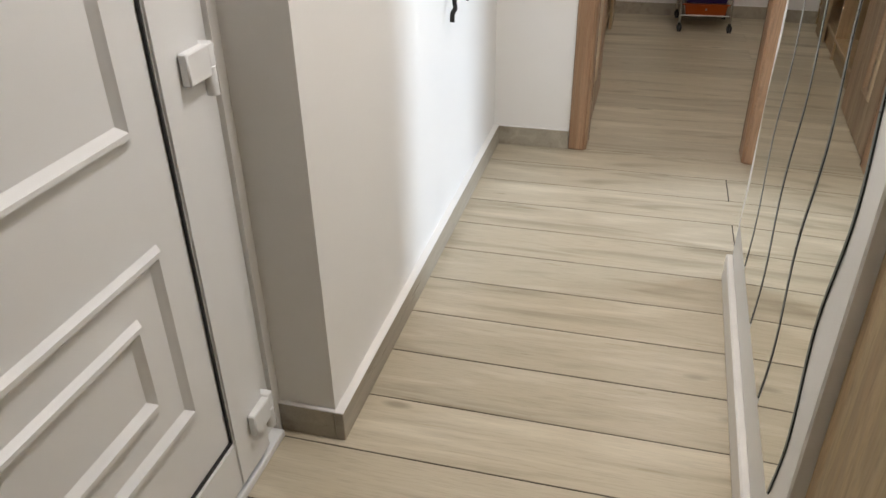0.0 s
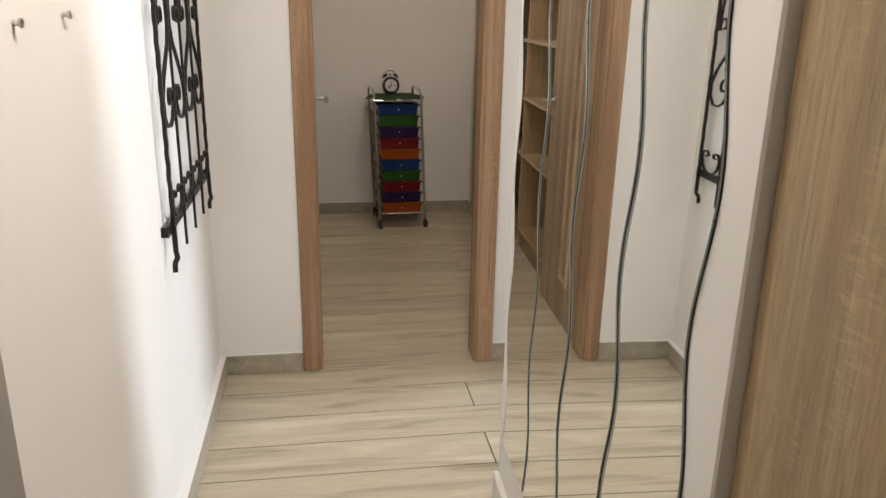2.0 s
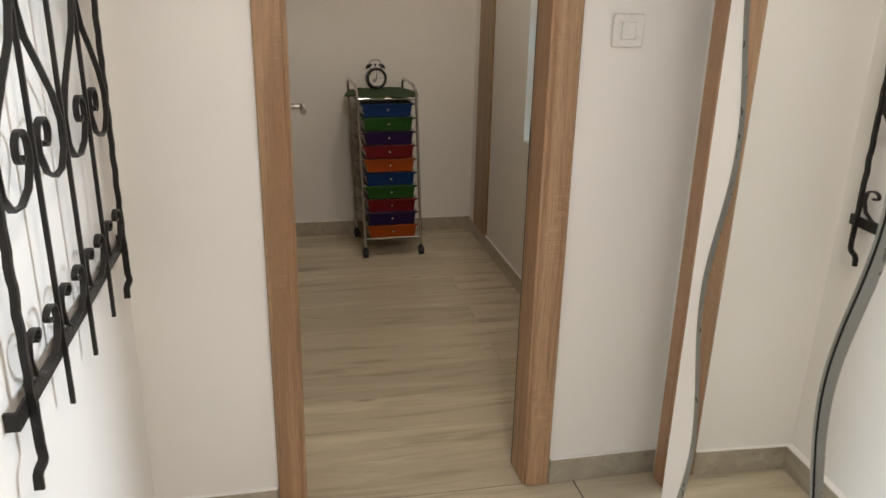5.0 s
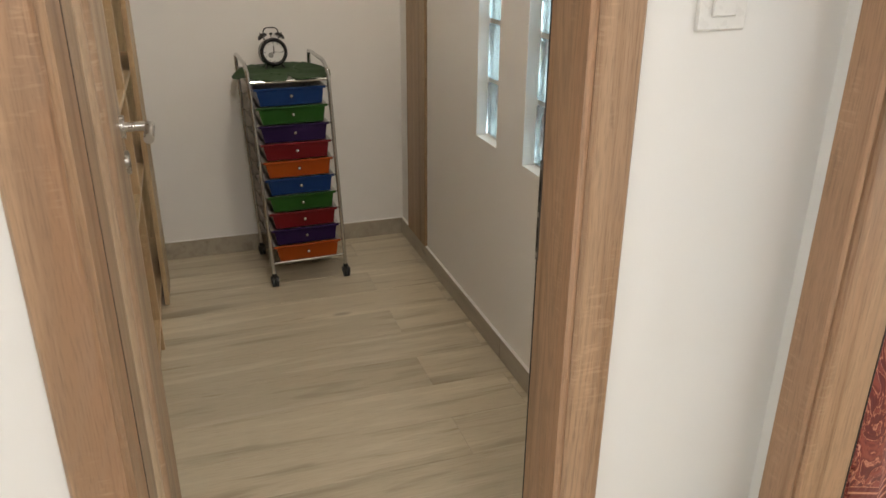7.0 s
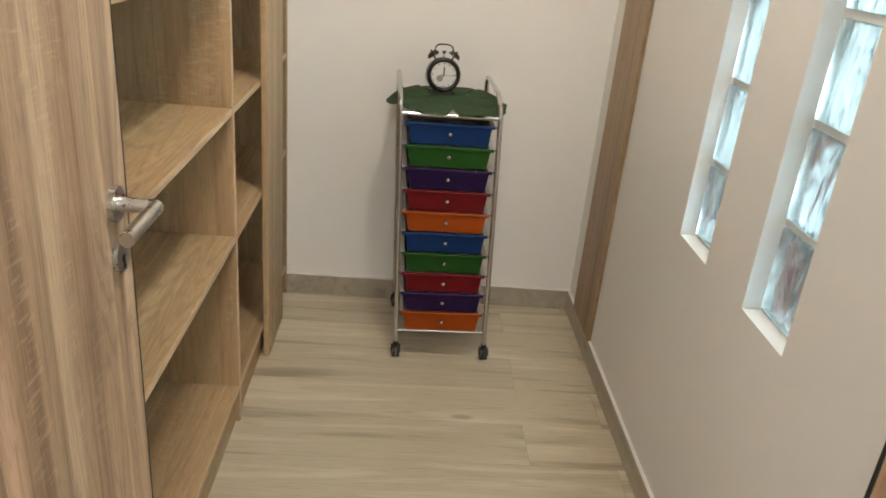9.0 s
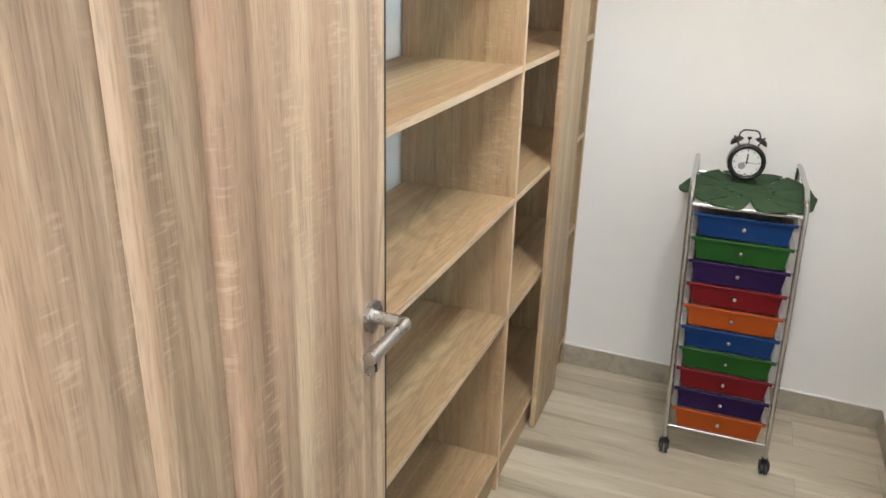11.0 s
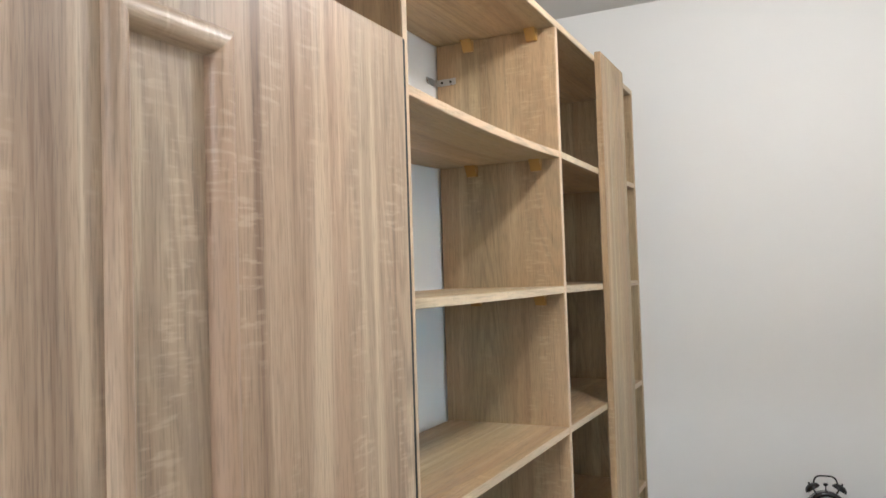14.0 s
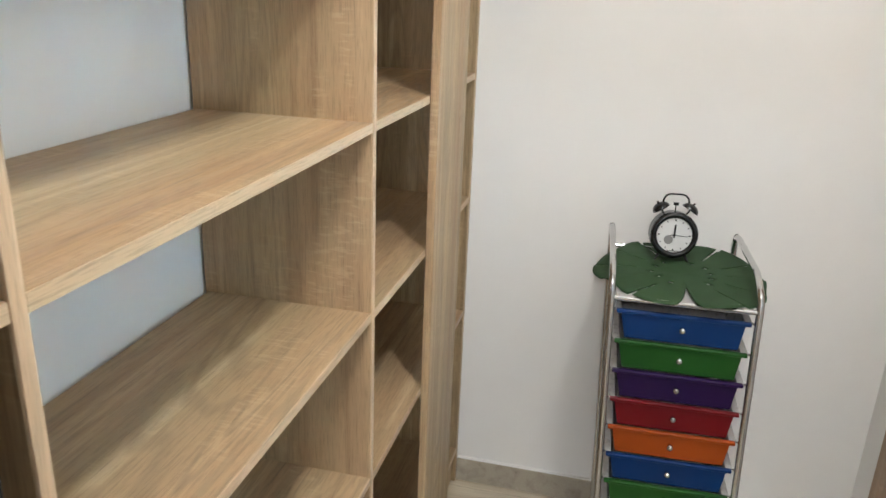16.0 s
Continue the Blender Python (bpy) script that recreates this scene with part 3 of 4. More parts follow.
def drawer(cart, k, color):
    zt = 0.872 - k * 0.0766
    cx = (CX0 + CX1) / 2
    wt, wb, h = 0.138, 0.1265, 0.0690
    yf, yb = CYF + 0.002, CYB - 0.03
    bm = bmesh.new()
    rows = []
    for y in (yf, yf + 0.0035):
        rows.append([bm.verts.new(p) for p in ((cx - wt, y, zt), (cx + wt, y, zt), (cx + wb, y + 0.003, zt - h), (cx - wb, y + 0.003, zt - h))])
    a, b = rows
    for i in range(4):
        bm.faces.new((a[i], a[(i + 1) % 4], b[(i + 1) % 4], b[i]))
    bm.faces.new(a)
    bm.faces.new(b)
    bmesh.ops.bevel(bm, geom=list(bm.edges), offset=0.0012, segments=2, affect="EDGES")
    box(bm, cx - wt - 0.010, cx + wt + 0.010, yf - 0.006, yf + 0.006, zt - 0.006, zt + 0.003, 0.0018)
    dr = racked(part("drawer", bm, DRAWER[color], cart, "%s plastic drawer" % color))
    bm = bmesh.new()
    top = [bm.verts.new(p) for p in ((cx - wt - 0.012, yf + 0.006, zt + 0.001), (cx + wt + 0.012, yf + 0.006, zt + 0.001), (cx + wt + 0.012, yb, zt + 0.001), (cx - wt - 0.012, yb, zt + 0.001))]
    rim = [bm.verts.new(p) for p in ((cx - wt + 0.002, yf + 0.006, zt), (cx + wt - 0.002, yf + 0.006, zt), (cx + wt - 0.002, yb - 0.01, zt), (cx - wt + 0.002, yb - 0.01, zt))]
    low = [bm.verts.new(p) for p in ((cx - wb + 0.001, yf + 0.009, zt - h), (cx + wb - 0.001, yf + 0.009, zt - h), (cx + wb - 0.001, yb - 0.02, zt - h), (cx - wb + 0.001, yb - 0.02, zt - h))]
    for p, q in ((top, rim), (rim, low)):
        for i in range(4):
            bm.faces.new((p[i], p[(i + 1) % 4], q[(i + 1) % 4], q[i]))
    bm.faces.new(low)
    tray = racked(part("tray", bm, TRAYWHITE, dr, "translucent white drawer tray"))
    tray.modifiers.new("thickness", "SOLIDIFY").thickness = 0.0015
    bm = bmesh.new()
    ball(bm, (cx, yf - 0.012, zt - 0.030), 0.0078, (1, 0.9, 1), 14, 8)
    cyl(bm, (cx, yf - 0.008, zt - 0.030), (cx, yf + 0.001, zt - 0.030), 0.004, 10)
    smooth(racked(part("knob", bm, CHROME, dr, "small chrome knob")), 50)


def cart():
    c = thing("drawer_cart", ((CX0 + CX1) / 2, (CYF + CYB) / 2, 0), "chrome rolling cart with ten coloured plastic drawers against the back wall", "drawer cart")
    for x in (CX0, CX1):
        bm = bmesh.new()
        tube(bm, bend([(x, CYF, 0.052), (x, CYF, CTOP - 0.035), (x, CYF + 0.075, CTOP), (x, CYB - 0.03, CTOP), (x, CYB, CTOP - 0.02), (x, CYB, 0.052)], 0.028, 5), 0.0082, 12)
        smooth(racked(part("side_rail", bm, CHROME, c, "bent chrome tube")), 50)
        for k in range(10):
            z = 0.872 - k * 0.0766 - 0.002
            s = 1 if x == CX0 else -1
            racked(part("drawer_runner", tube(bmesh.new(), bend([(x, CYF + 0.004, z), (x + s * 0.012, CYF + 0.012, z), (x + s * 0.012, CYB - 0.012, z), (x, CYB - 0.004, z)], 0.006, 2), 0.0026, 6), CHROME, c))
    for y in (CYF, CYB):
        for z in (0.110, 0.902):
            racked(part("cross_bar", cyl(bmesh.new(), (CX0, y, z), (CX1, y, z), 0.0055, 10), CHROME, c))
    racked(part("top_tray", boxes((CX0 + 0.010, CX1 - 0.010, CYF - 0.004, CYB - 0.045, 0.896, 0.904), bevel=0.002), TRAYWHITE, c, "white plastic top tray"))
    for x in (CX0, CX1):
        for y in (CYF, CYB):
            bm = bmesh.new()
            cyl(bm, (x, y, 0.038), (x, y, 0.062), 0.0105, 14)
            box(bm, x - 0.017, x - 0.0135, y - 0.014, y + 0.012, 0.020, 0.044, 0.001)
            box(bm, x + 0.0135, x + 0.017, y - 0.014, y + 0.012, 0.020, 0.044, 0.001)
            box(bm, x - 0.017, x + 0.017, y - 0.014, y + 0.012, 0.040, 0.045, 0.001)
            ca = racked(part("caster", bm, BLACK, c, "black plastic caster"))
            bm = bmesh.new()
            cyl(bm, (x - 0.0125, y, 0.0225), (x - 0.002, y, 0.0225), 0.0225, 22)
            cyl(bm, (x + 0.002, y, 0.0225), (x + 0.0125, y, 0.0225), 0.0225, 22)
            smooth(racked(part("wheel", bm, BLACK, ca)), 40)
    for k, col in enumerate(COLORS):
        drawer(c, k, col)
    return c


cart()


def leaf_mat():
    """A felt leaf with slits, its stalk end to the front, hanging a little over the rails."""
    bm = bmesh.new()
    cx, cy, z0 = 0.945, 6.482, 0.906
    nr, na = 18, 300
    grid = {}
    for i in range(na):
        th = 2 * math.pi * i / na
        # th = 0 at the stalk (front), pi at the tip (back)
        a = 0.190 + (0.034 if math.sin(th) < 0 else 0.0) * math.exp(-((math.cos(th) - 0.05) / 0.35) ** 2)
        b = 0.218 if math.cos(th) > 0 else 0.232
        r = (abs(math.sin(th) / a) ** 2.7 + abs(math.cos(th) / b) ** 2.7) ** (-1 / 2.7)
        r *= 1 - 0.52 * math.exp(-(min(th, 2 * math.pi - th) / 0.07) ** 2)
        r -= 0.010 * max(0, -math.cos(th)) * (1 - math.cos(7 * th)) * 0.5
        r += 0.003 * math.sin(9 * th)
        for j in range(nr + 1):
            q = 0.06 + 0.94 * j / nr
            x = cx + math.sin(th) * r * q * 1.0
            y = cy - math.cos(th) * r * q
            z = z0 + 0.003 + 0.0025 * math.sin(5 * th) * q + 0.003 * noise.noise((x * 16, y * 16, 0)) - 0.25 * max(0, abs(x - cx) - 0.17)
            u = min(th, 2 * math.pi - th)
            z += 0.011 * (((u - 0.08) * 6 / math.pi) % 1) * max(0, q - 0.4) ** 2
            grid[i, j] = bm.verts.new((x, y, max(z, z0 - 0.02)))
    slits = [math.pi / 6 * (k + 1) + 0.08 for k in range(5)]
    slits = slits + [2 * math.pi - s for s in slits]
    for i in range(na):
        th = 2 * math.pi * (i + 0.5) / na
        for j in range(nr):
            q = 0.06 + 0.94 * (j + 0.5) / nr
            cut = any(abs(th - s) < 0.021 + 0.06 * max(0, q - 0.8) and q > 0.55 for s in slits)
            hole = any(abs(th - s) < 0.075 and 0.33 < q < 0.375 for s in [v + 0.17 for v in slits])
            if not cut and not hole:
                bm.faces.new((grid[i, j], grid[(i + 1) % na, j], grid[(i + 1) % na, j + 1], grid[i, j + 1]))
    bm.faces.new([grid[i, 0] for i in range(na)])
    loose = [v for v in bm.verts if not v.link_faces]
    bmesh.ops.delete(bm, geom=loose, context="VERTS")
    ob = part("leaf_mat", bm, FELT)
    mod = ob.modifiers.new("thickness", "SOLIDIFY")
    mod.thickness = 0.0028
    smooth(ob, 60)
    return tagged(ob, "dark green felt leaf-shaped mat with slits on the cart top", "mat")


leaf_mat()


def alarm_clock():
    c = thing("alarm_clock", (0.920, 6.60, 0.912), "black twin-bell alarm clock with a white face on the leaf mat", "alarm clock")
    cx, cy, cz, R = 0.914, 6.592, 0.973, 0.056
    turn = pose(cx, cy, cz + 0.002, -8, 0, 6) @ Matrix.Scale(1.05, 4)

    def place(ob):
        ob.data.transform(turn)
        return ob
    # body axis along local y, face towards -y
    bm = bmesh.new()
    cyl(bm, (0, -0.022, 0), (0, 0.026, 0), R, 48)
    bmesh.ops.bevel(bm, geom=[e for e in bm.edges if len(e.link_faces) == 2 and e.calc_face_angle(0) > 1], offset=0.005, segments=3, affect="EDGES")
    body = smooth(place(part("body", bm, BLACKGLOSS, c)), 40)
    bm = bmesh.new()
    ring = [(0.0495 * math.cos(a), -0.024, 0.0495 * math.sin(a)) for a in [2 * math.pi * k / 48 for k in range(49)]]
    tube(bm, ring, 0.0075, 8)
    smooth(place(part("rim", bm, BLACKGLOSS, c)), 60)
    bm = cyl(bmesh.new(), (0, -0.0232, 0), (0, -0.0218, 0), 0.046, 48)
    face = place(part("clock_face", bm, FACE, c, "white paper clock face"))
    for k in range(12):
        a = math.pi / 6 * k
        bm = bmesh.new()
        box(bm, -0.0012 if k % 3 else -0.0019, 0.0012 if k % 3 else 0.0019, -0.0239, -0.0233, 0.0345, 0.0385 if k % 3 else 0.0395)
        bmesh.ops.rotate(bm, verts=bm.verts, cent=(0, 0, 0), matrix=Matrix.Rotation(-a, 3, "Y"))
        place(part("numeral_mark", bm, INK, face))
    for name, deg, length, wide in (("hour_hand", 2, 0.026, 0.0022), ("minute_hand", 94, 0.033, 0.0007), ("alarm_hand", 266, 0.010, 0.0007)):
        bm = bmesh.new()
        box(bm, -wide, wide, -0.0252, -0.0244, -0.006, length)
        bmesh.ops.rotate(bm, verts=bm.verts, cent=(0, 0, 0), matrix=Matrix.Rotation(radians(deg), 3, "Y"))
        place(part(name, bm, BLACK, face))
    place(part("printed_bar", boxes((-0.014, 0.016, -0.0239, -0.0233, -0.0405, -0.0385)), INK, face))
    # mottled grey disc at the lower left of the face
    bm = cyl(bmesh.new(), (-0.013, -0.0240, -0.012), (-0.013, -0.0233, -0.012), 0.011, 20)
    place(part("grey_blotch", bm, BLOTCH, face, "small grey blotch on the clock face"))
    for s in (-1, 1):
        bm = bmesh.new()
        m = Matrix.Translation((s * 0.034, 0, 0.060)) @ Matrix.Rotation(radians(s * 32), 4, "Y")
        bmesh.ops.create_uvsphere(bm, u_segments=20, v_segments=12, radius=0.022, matrix=m @ Matrix.Diagonal((1, 1, 0.75, 1)))
        cut = [v for v in bm.verts if (m.inverted() @ v.co).z < -0.001]
        bmesh.ops.delete(bm, geom=cut, context="VERTS")
        bmesh.ops.holes_fill(bm, edges=bm.edges)
        cyl(bm, m @ Vector((0, 0, -0.012)), m @ Vector((0, 0, 0.021)), 0.0025, 8)
        smooth(place(part("bell", bm, BLACKGLOSS, c)), 50)
        bm = cyl(bmesh.new(), (s * 0.028, -0.012, -0.044), (s * 0.040, -0.016, -0.0665), 0.0032, 8, 0.0025)
        place(part("foot", bm, BLACKGLOSS, c))
    bm = bmesh.new()
    tube(bm, bend([(-0.032, 0, 0.072), (-0.028, 0, 0.098), (0.028, 0, 0.098), (0.032, 0, 0.072)], 0.018, 5), 0.0024, 8)
    smooth(place(part("handle", bm, BLACKGLOSS, c)), 60)
    bm = cyl(bmesh.new(), (0, 0, 0.054), (0, 0, 0.074), 0.0018, 8)
    cyl(bm, (-0.006, 0, 0.074), (0.006, 0, 0.074), 0.004, 10)
    place(part("hammer", bm, BLACKGLOSS, c))
    bm = cyl(bmesh.new(), (0, 0.014, -0.048), (0, 0.030, -0.0665), 0.003, 8)
    place(part("foot", bm, BLACKGLOSS, c))
    return c


alarm_clock()

# ---- corridor: mirror of four wavy strips ----
MZ0, MZ1 = 0.232, 1.736
CUTS = (1.963, 2.238, 2.522, 2.802, 3.078)


def wave(k, z):
    return CUTS[k] + 0.017 * math.cos(2 * math.pi * (z - 0.615) / 0.45)


def wavy_mirror():
    m = thing("wall_mirror", (PX - 0.004, 2.6, MZ0), "tall frameless wall mirror cut into four wavy strips", "mirror")
    n = 100
    gap, bev, th, face = 0.0013, 0.0045, 0.0055, PX
    for k in range(4):
        zs = [MZ0 + (MZ1 - MZ0) * i / n for i in range(n + 1)]
        lo = [wave(k, z) + (gap if k else 0) for z in zs]
        hi = [wave(k + 1, z) - (gap if k < 3 else 0) for z in zs]
        bm = bmesh.new()
        rows = []
        for i, z in enumerate(zs):
            zc = min(max(z, MZ0), MZ1)
            rows.append([bm.verts.new((face - th, y, zc)) for y in (lo[i] + 0.002, hi[i] - 4.2 * bev)])
        for a, b in zip(rows, rows[1:]):
            bm.faces.new((a[0], a[1], b[1], b[0]))
        strip = part("mirror_strip", bm, MIRROR, m)
        bm = bmesh.new()
        rim = [[bm.verts.new(p) for p in ((face - th, lo[i] + 0.002, z), (face - th + 0.0022, lo[i], z), (face - 0.0005, lo[i], z), (face - 0.0005, hi[i], z), (face - th + 0.0034, hi[i], z), (face - th, hi[i] - 4.2 * bev, z))] for i, z in enumerate(zs)]
        for a, b in zip(rim, rim[1:]):
            for j in range(5):
                f = bm.faces.new((a[j], a[j + 1], b[j + 1], b[j]))
                f.material_index = 0 if j in (0, 4) else 1
        bm.faces.new(rim[0])
        bm.faces.new(rim[-1])
        edge = part("bevelled_edge", bm, BEVEL, strip, "bright ground bevel with a dark glass edge")
        edge.data.materials.append(MIRROR_EDGE)
    for k in (1, 2, 3):
        bm = bmesh.new()
        rows = [[bm.verts.new((face - 0.0012, wave(k, z) + d, z)) for d in (-gap, gap)] for z in zs]
        for a, b in zip(rows, rows[1:]):
            bm.faces.new((a[0], a[1], b[1], b[0]))
        part("gap_line", bm, MIRROR_EDGE, m, "dark wavy joint between the strips")
    for ob in m.children_recursive:
        for v in ob.data.vertices:
            v.co.x += PA * (v.co.y - 2.6) + PE * (v.co.z - 1.0)
    return m


wavy_mirror()


# ---- corridor: wrought-iron coat rack ----
def spiral(cy, cz, r0, r1, a0, a1, n=26):
    return [(cy + (r0 + (r1 - r0) * i / n) * math.cos(a0 + (a1 - a0) * i / n), cz + (r0 + (r1 - r0) * i / n) * math.sin(a0 + (a1 - a0) * i / n)) for i in range(n + 1)]


def iron_rack():
    r = thing("coat_rack", (0.0, 3.64, 0.9), "black wrought-iron grille coat rack with scrolls on the white wall", "coat rack")
    X = 0.005
    bars = [3.258 + 0.185 * k for k in range(5)]
    ztop, zbar, zlow = 1.892, 0.884, 0.772
    for k, y in enumerate(bars):
        outer = k in (0, 4)
        bm = bmesh.new()
        if outer:
            pts = [(X + 0.001 * math.sin(i * 1.9), y + 0.0013 * math.sin(i * 1.3), zbar - 0.02 + (2.0 - zbar) * i / 60) for i in range(61)]
            strap(bm, pts, 0.011, 0.0115)
            strap(bm, bend([(X, y, zbar - 0.01), (X, y, zbar - 0.075), (X + 0.008, y - 0.016, zbar - 0.082), (X, y - 0.030, zbar - 0.094), (X, y - 0.032, zbar - 0.122)], 0.010, 3), 0.014, 0.007)
        else:
            strap(bm, [(X, y, zlow + 0.01), (X, y, 1.4), (X, y, 2.0)], 0.008, 0.0075)
        part("upright_bar", bm, IRON, r, "hammered outer bar with a bent hook end" if outer else "")
    for z in (zbar, ztop):
        bm = bmesh.new()
        box(bm, X - 0.012, X - 0.006, bars[0] - 0.040, bars[-1] + 0.03, z - 0.015, z + 0.015, 0.001)
        box(bm, XL, X - 0.006, bars[0] - 0.046, bars[0] - 0.040, z - 0.015, z + 0.015, 0.001)
        box(bm, XL, X - 0.006, bars[-1] + 0.03, bars[-1] + 0.036, z - 0.015, z + 0.015, 0.001)
        part("flat_bar", bm, IRON, r, "flat iron bar bent back to the wall")

    def scroll(line):
        smooth(part("scroll", strap(bmesh.new(), [(X, a, b) for a, b in line], 0.011, 0.0045), IRON, r), 60)
    for k in range(4):
        a, b = bars[k], bars[k + 1]
        mid, w, s = (a + b) / 2, b - a, (1 if k % 2 == 0 else -1)

        def at(u, z):
            return (mid + s * u * w, 1.163 + 1.18 * (z - 1.2))
        # S-shaped scroll: curl, over the top, across, round the bottom, curl
        top = [(-0.16 + 0.20 * q * math.cos(t), 1.455 + 0.032 * q * math.sin(t)) for q, t in [(0.25 + 0.75 * i / 20, -2.6 - 5.6 * (1 - i / 20)) for i in range(21)]]
        over = [(-0.36, 1.475), (-0.30, 1.535), (-0.12, 1.560), (0.10, 1.555), (0.30, 1.525), (0.42, 1.480), (0.42, 1.435), (0.30, 1.395), (0.02, 1.355), (-0.26, 1.312), (-0.42, 1.270), (-0.40, 1.228), (-0.24, 1.203), (0.0, 1.200), (0.22, 1.214), (0.36, 1.245)]
        low = [(0.16 + 0.20 * q * math.cos(t), 1.262 + 0.032 * q * math.sin(t)) for q, t in [(1.0 - 0.75 * i / 20, 0.2 + 5.4 * i / 20) for i in range(21)]]
        scroll([at(u, z) for u, z in top + over + low])
        # small C-scrolls on the two flat bars
        for z0, d in ((zbar + 0.015, 1), (ztop - 0.015, -1)):
            left = [(-0.22 + 0.17 * q * math.cos(t), 0.100 + 0.027 * q * math.sin(t)) for q, t in [(0.2 + 0.8 * i / 18, math.pi - 5.2 * (1 - i / 18)) for i in range(19)]]
            base = [(-0.41, 0.070), (-0.34, 0.030), (-0.18, 0.006), (0.0, 0.0), (0.18, 0.006), (0.34, 0.030), (0.41, 0.070)]
            right = [(-u, z) for u, z in reversed(left)]
            scroll([(mid + u * w, z0 + d * z * 0.70) for u, z in left + base + right])
    # it hangs a little closer to the wall at its far end
    lean = Matrix(((1, -0.006, 0, 0.006 * bars[0]), (0, 1, 0, 0), (0, 0, 1, 0), (0, 0, 0, 1)))
    for ob in r.children:
        ob.data.transform(lean)
    return r


iron_rack()
for hy, hz in ((2.600, 1.474), (2.360, 1.464)):
    stud = cyl(cyl(bmesh.new(), (XL, hy, hz), (XL + 0.010, hy, hz), 0.0045, 12), (XL + 0.010, hy, hz), (XL + 0.014, hy, hz), 0.0075, 12)
    tagged(part("wall_hook", stud, STEEL), "small steel hook stud on the white wall", "wall hook", "hook studs beside the coat rack")


# ---- light switch ----
def light_switch():
    s = thing("light_switch", (1.275, YF, 1.381), "white square rocker light switch on the end wall", "light switch")
    x0, x1, z0, z1 = 1.233, 1.318, 1.339, 1.423
    smooth(part("cover_plate", boxes((x0, x1, YF - 0.008, YF, z0, z1), bevel=0.003), SWITCH, s), 40)
    smooth(part("rocker", boxes((x0 + 0.022, x1 - 0.022, YF - 0.013, YF - 0.0078, z0 + 0.020, z1 - 0.020), bevel=0.002), SWITCH, s), 40)
    return s


light_switch()

# ---- entrance: white front door ----
DX = -0.150


def front_door():
    d = thing("front_door", (DX - 0.03, 1.5, 0), "closed white plastic front door with raised rectangular mouldings", "door")
    ya, yb = 1.02, 2.035
    part("threshold", boxes((DX - 0.08, DX - 0.002, 0.98, 2.1095, 0, 0.022), bevel=0.003), PVC, d)
    part("frame", boxes((DX - 0.07, DX - 0.030, 2.049, 2.1095, 0.022, 2.16), (DX - 0.07, DX - 0.022, 0.98, 1.010, 0.022, 2.16), (DX - 0.07, DX - 0.022, 1.010, 2.045, 2.10, 2.16), bevel=0.004), PVC, d, "white frame profile")
    sash = boxes((DX - 0.065, DX, 1.898, yb, 0.042, 2.095), (DX - 0.065, DX, ya, 1.150, 0.042, 2.095), (DX - 0.065, DX, 1.150, 1.898, 0.042, 0.178), (DX - 0.065, DX, 1.150, 1.898, 1.96, 2.095))
    bmesh.ops.bevel(sash, geom=list(sash.edges), offset=0.005, segments=2, affect="EDGES")
    smooth(part("sash", sash, PVC, d), 35)
    part("gasket", boxes((DX - 0.020, DX - 0.0035, 1.893, 1.8975, 0.178, 1.96), (DX - 0.020, DX - 0.0035, 1.150, 1.1545, 0.178, 1.96), (DX - 0.020, DX - 0.0035, 1.1545, 1.893, 0.178, 0.1825)), GASKET_AND_SHADE, d, "black rubber gasket")
    panel = part("panel", boxes((DX - 0.030, DX - 0.010, 1.152, 1.893, 0.180, 1.958)), PVC, d)

    def moulding(y0, y1, z0, z1, w=0.030):
        bm = bmesh.new()
        prof = [(0.0, -0.0098), (0.25, 0.003), (0.55, 0.003), (0.72, -0.002), (1.0, -0.0098)]
        rings = []
        for f, x in prof:
            o = f * w
            rings.append([bm.verts.new((DX + x, y, z)) for y, z in ((y0 + o, z0 + o), (y1 - o, z0 + o), (y1 - o, z1 - o), (y0 + o, z1 - o))])
        for a, b in zip(rings, rings[1:]):
            for k in range(4):
                bm.faces.new((a[k], a[(k + 1) % 4], b[(k + 1) % 4], b[k]))
        part("moulding", bm, PVC, panel, "raised white moulding")
    moulding(1.235, 1.812, 0.345, 0.722)
    moulding(1.325, 1.722, 0.440, 0.628)
    moulding(1.235, 1.812, 0.915, 1.80)
    for z in (0.952, 0.145, 1.78):
        bm = bmesh.new()
        box(bm, DX + 0.001, DX + 0.020, 1.958, 2.030, z - 0.002, z + 0.056, 0.003)
        box(bm, DX - 0.030, DX + 0.016, 2.032, 2.054, z + 0.010, z + 0.055, 0.003)
        cyl(bm, (DX + 0.008, 2.040, z - 0.040), (DX + 0.008, 2.040, z + 0.012), 0.0115, 16)
        box(bm, DX - 0.030, DX + 0.006, 2.050, 2.066, z - 0.040, z + 0.010, 0.002)
        smooth(part("hinge", bm, PVC, d, "white plastic-covered hinge"), 40)
    return d


front_door()

# ---- entrance: oak wardrobe ----
def wardrobe():
    w = thing("wardrobe", (0.97, 1.2, 0), "tall plain sonoma oak wardrobe front beside the mirror wall", "wardrobe")
    for a, b in ((0.66, 1.260), (1.264, PY0 - 0.003)):
        part("door", boxes((XM - 0.030, XM - 0.010, a, b, 0.06, 2.40), bevel=0.001), OAK_Z, w)
    part("plinth", boxes((XM - 0.020, XM - 0.0005, 0.66, PY0 - 0.003, 0, 0.058)), OAK_Y, w)
    part("top_filler", boxes((XM - 0.026, XM - 0.0005, 0.66, PY0 - 0.003, 2.402, H - 0.001)), OAK_Y, w)
    return w


wardrobe()


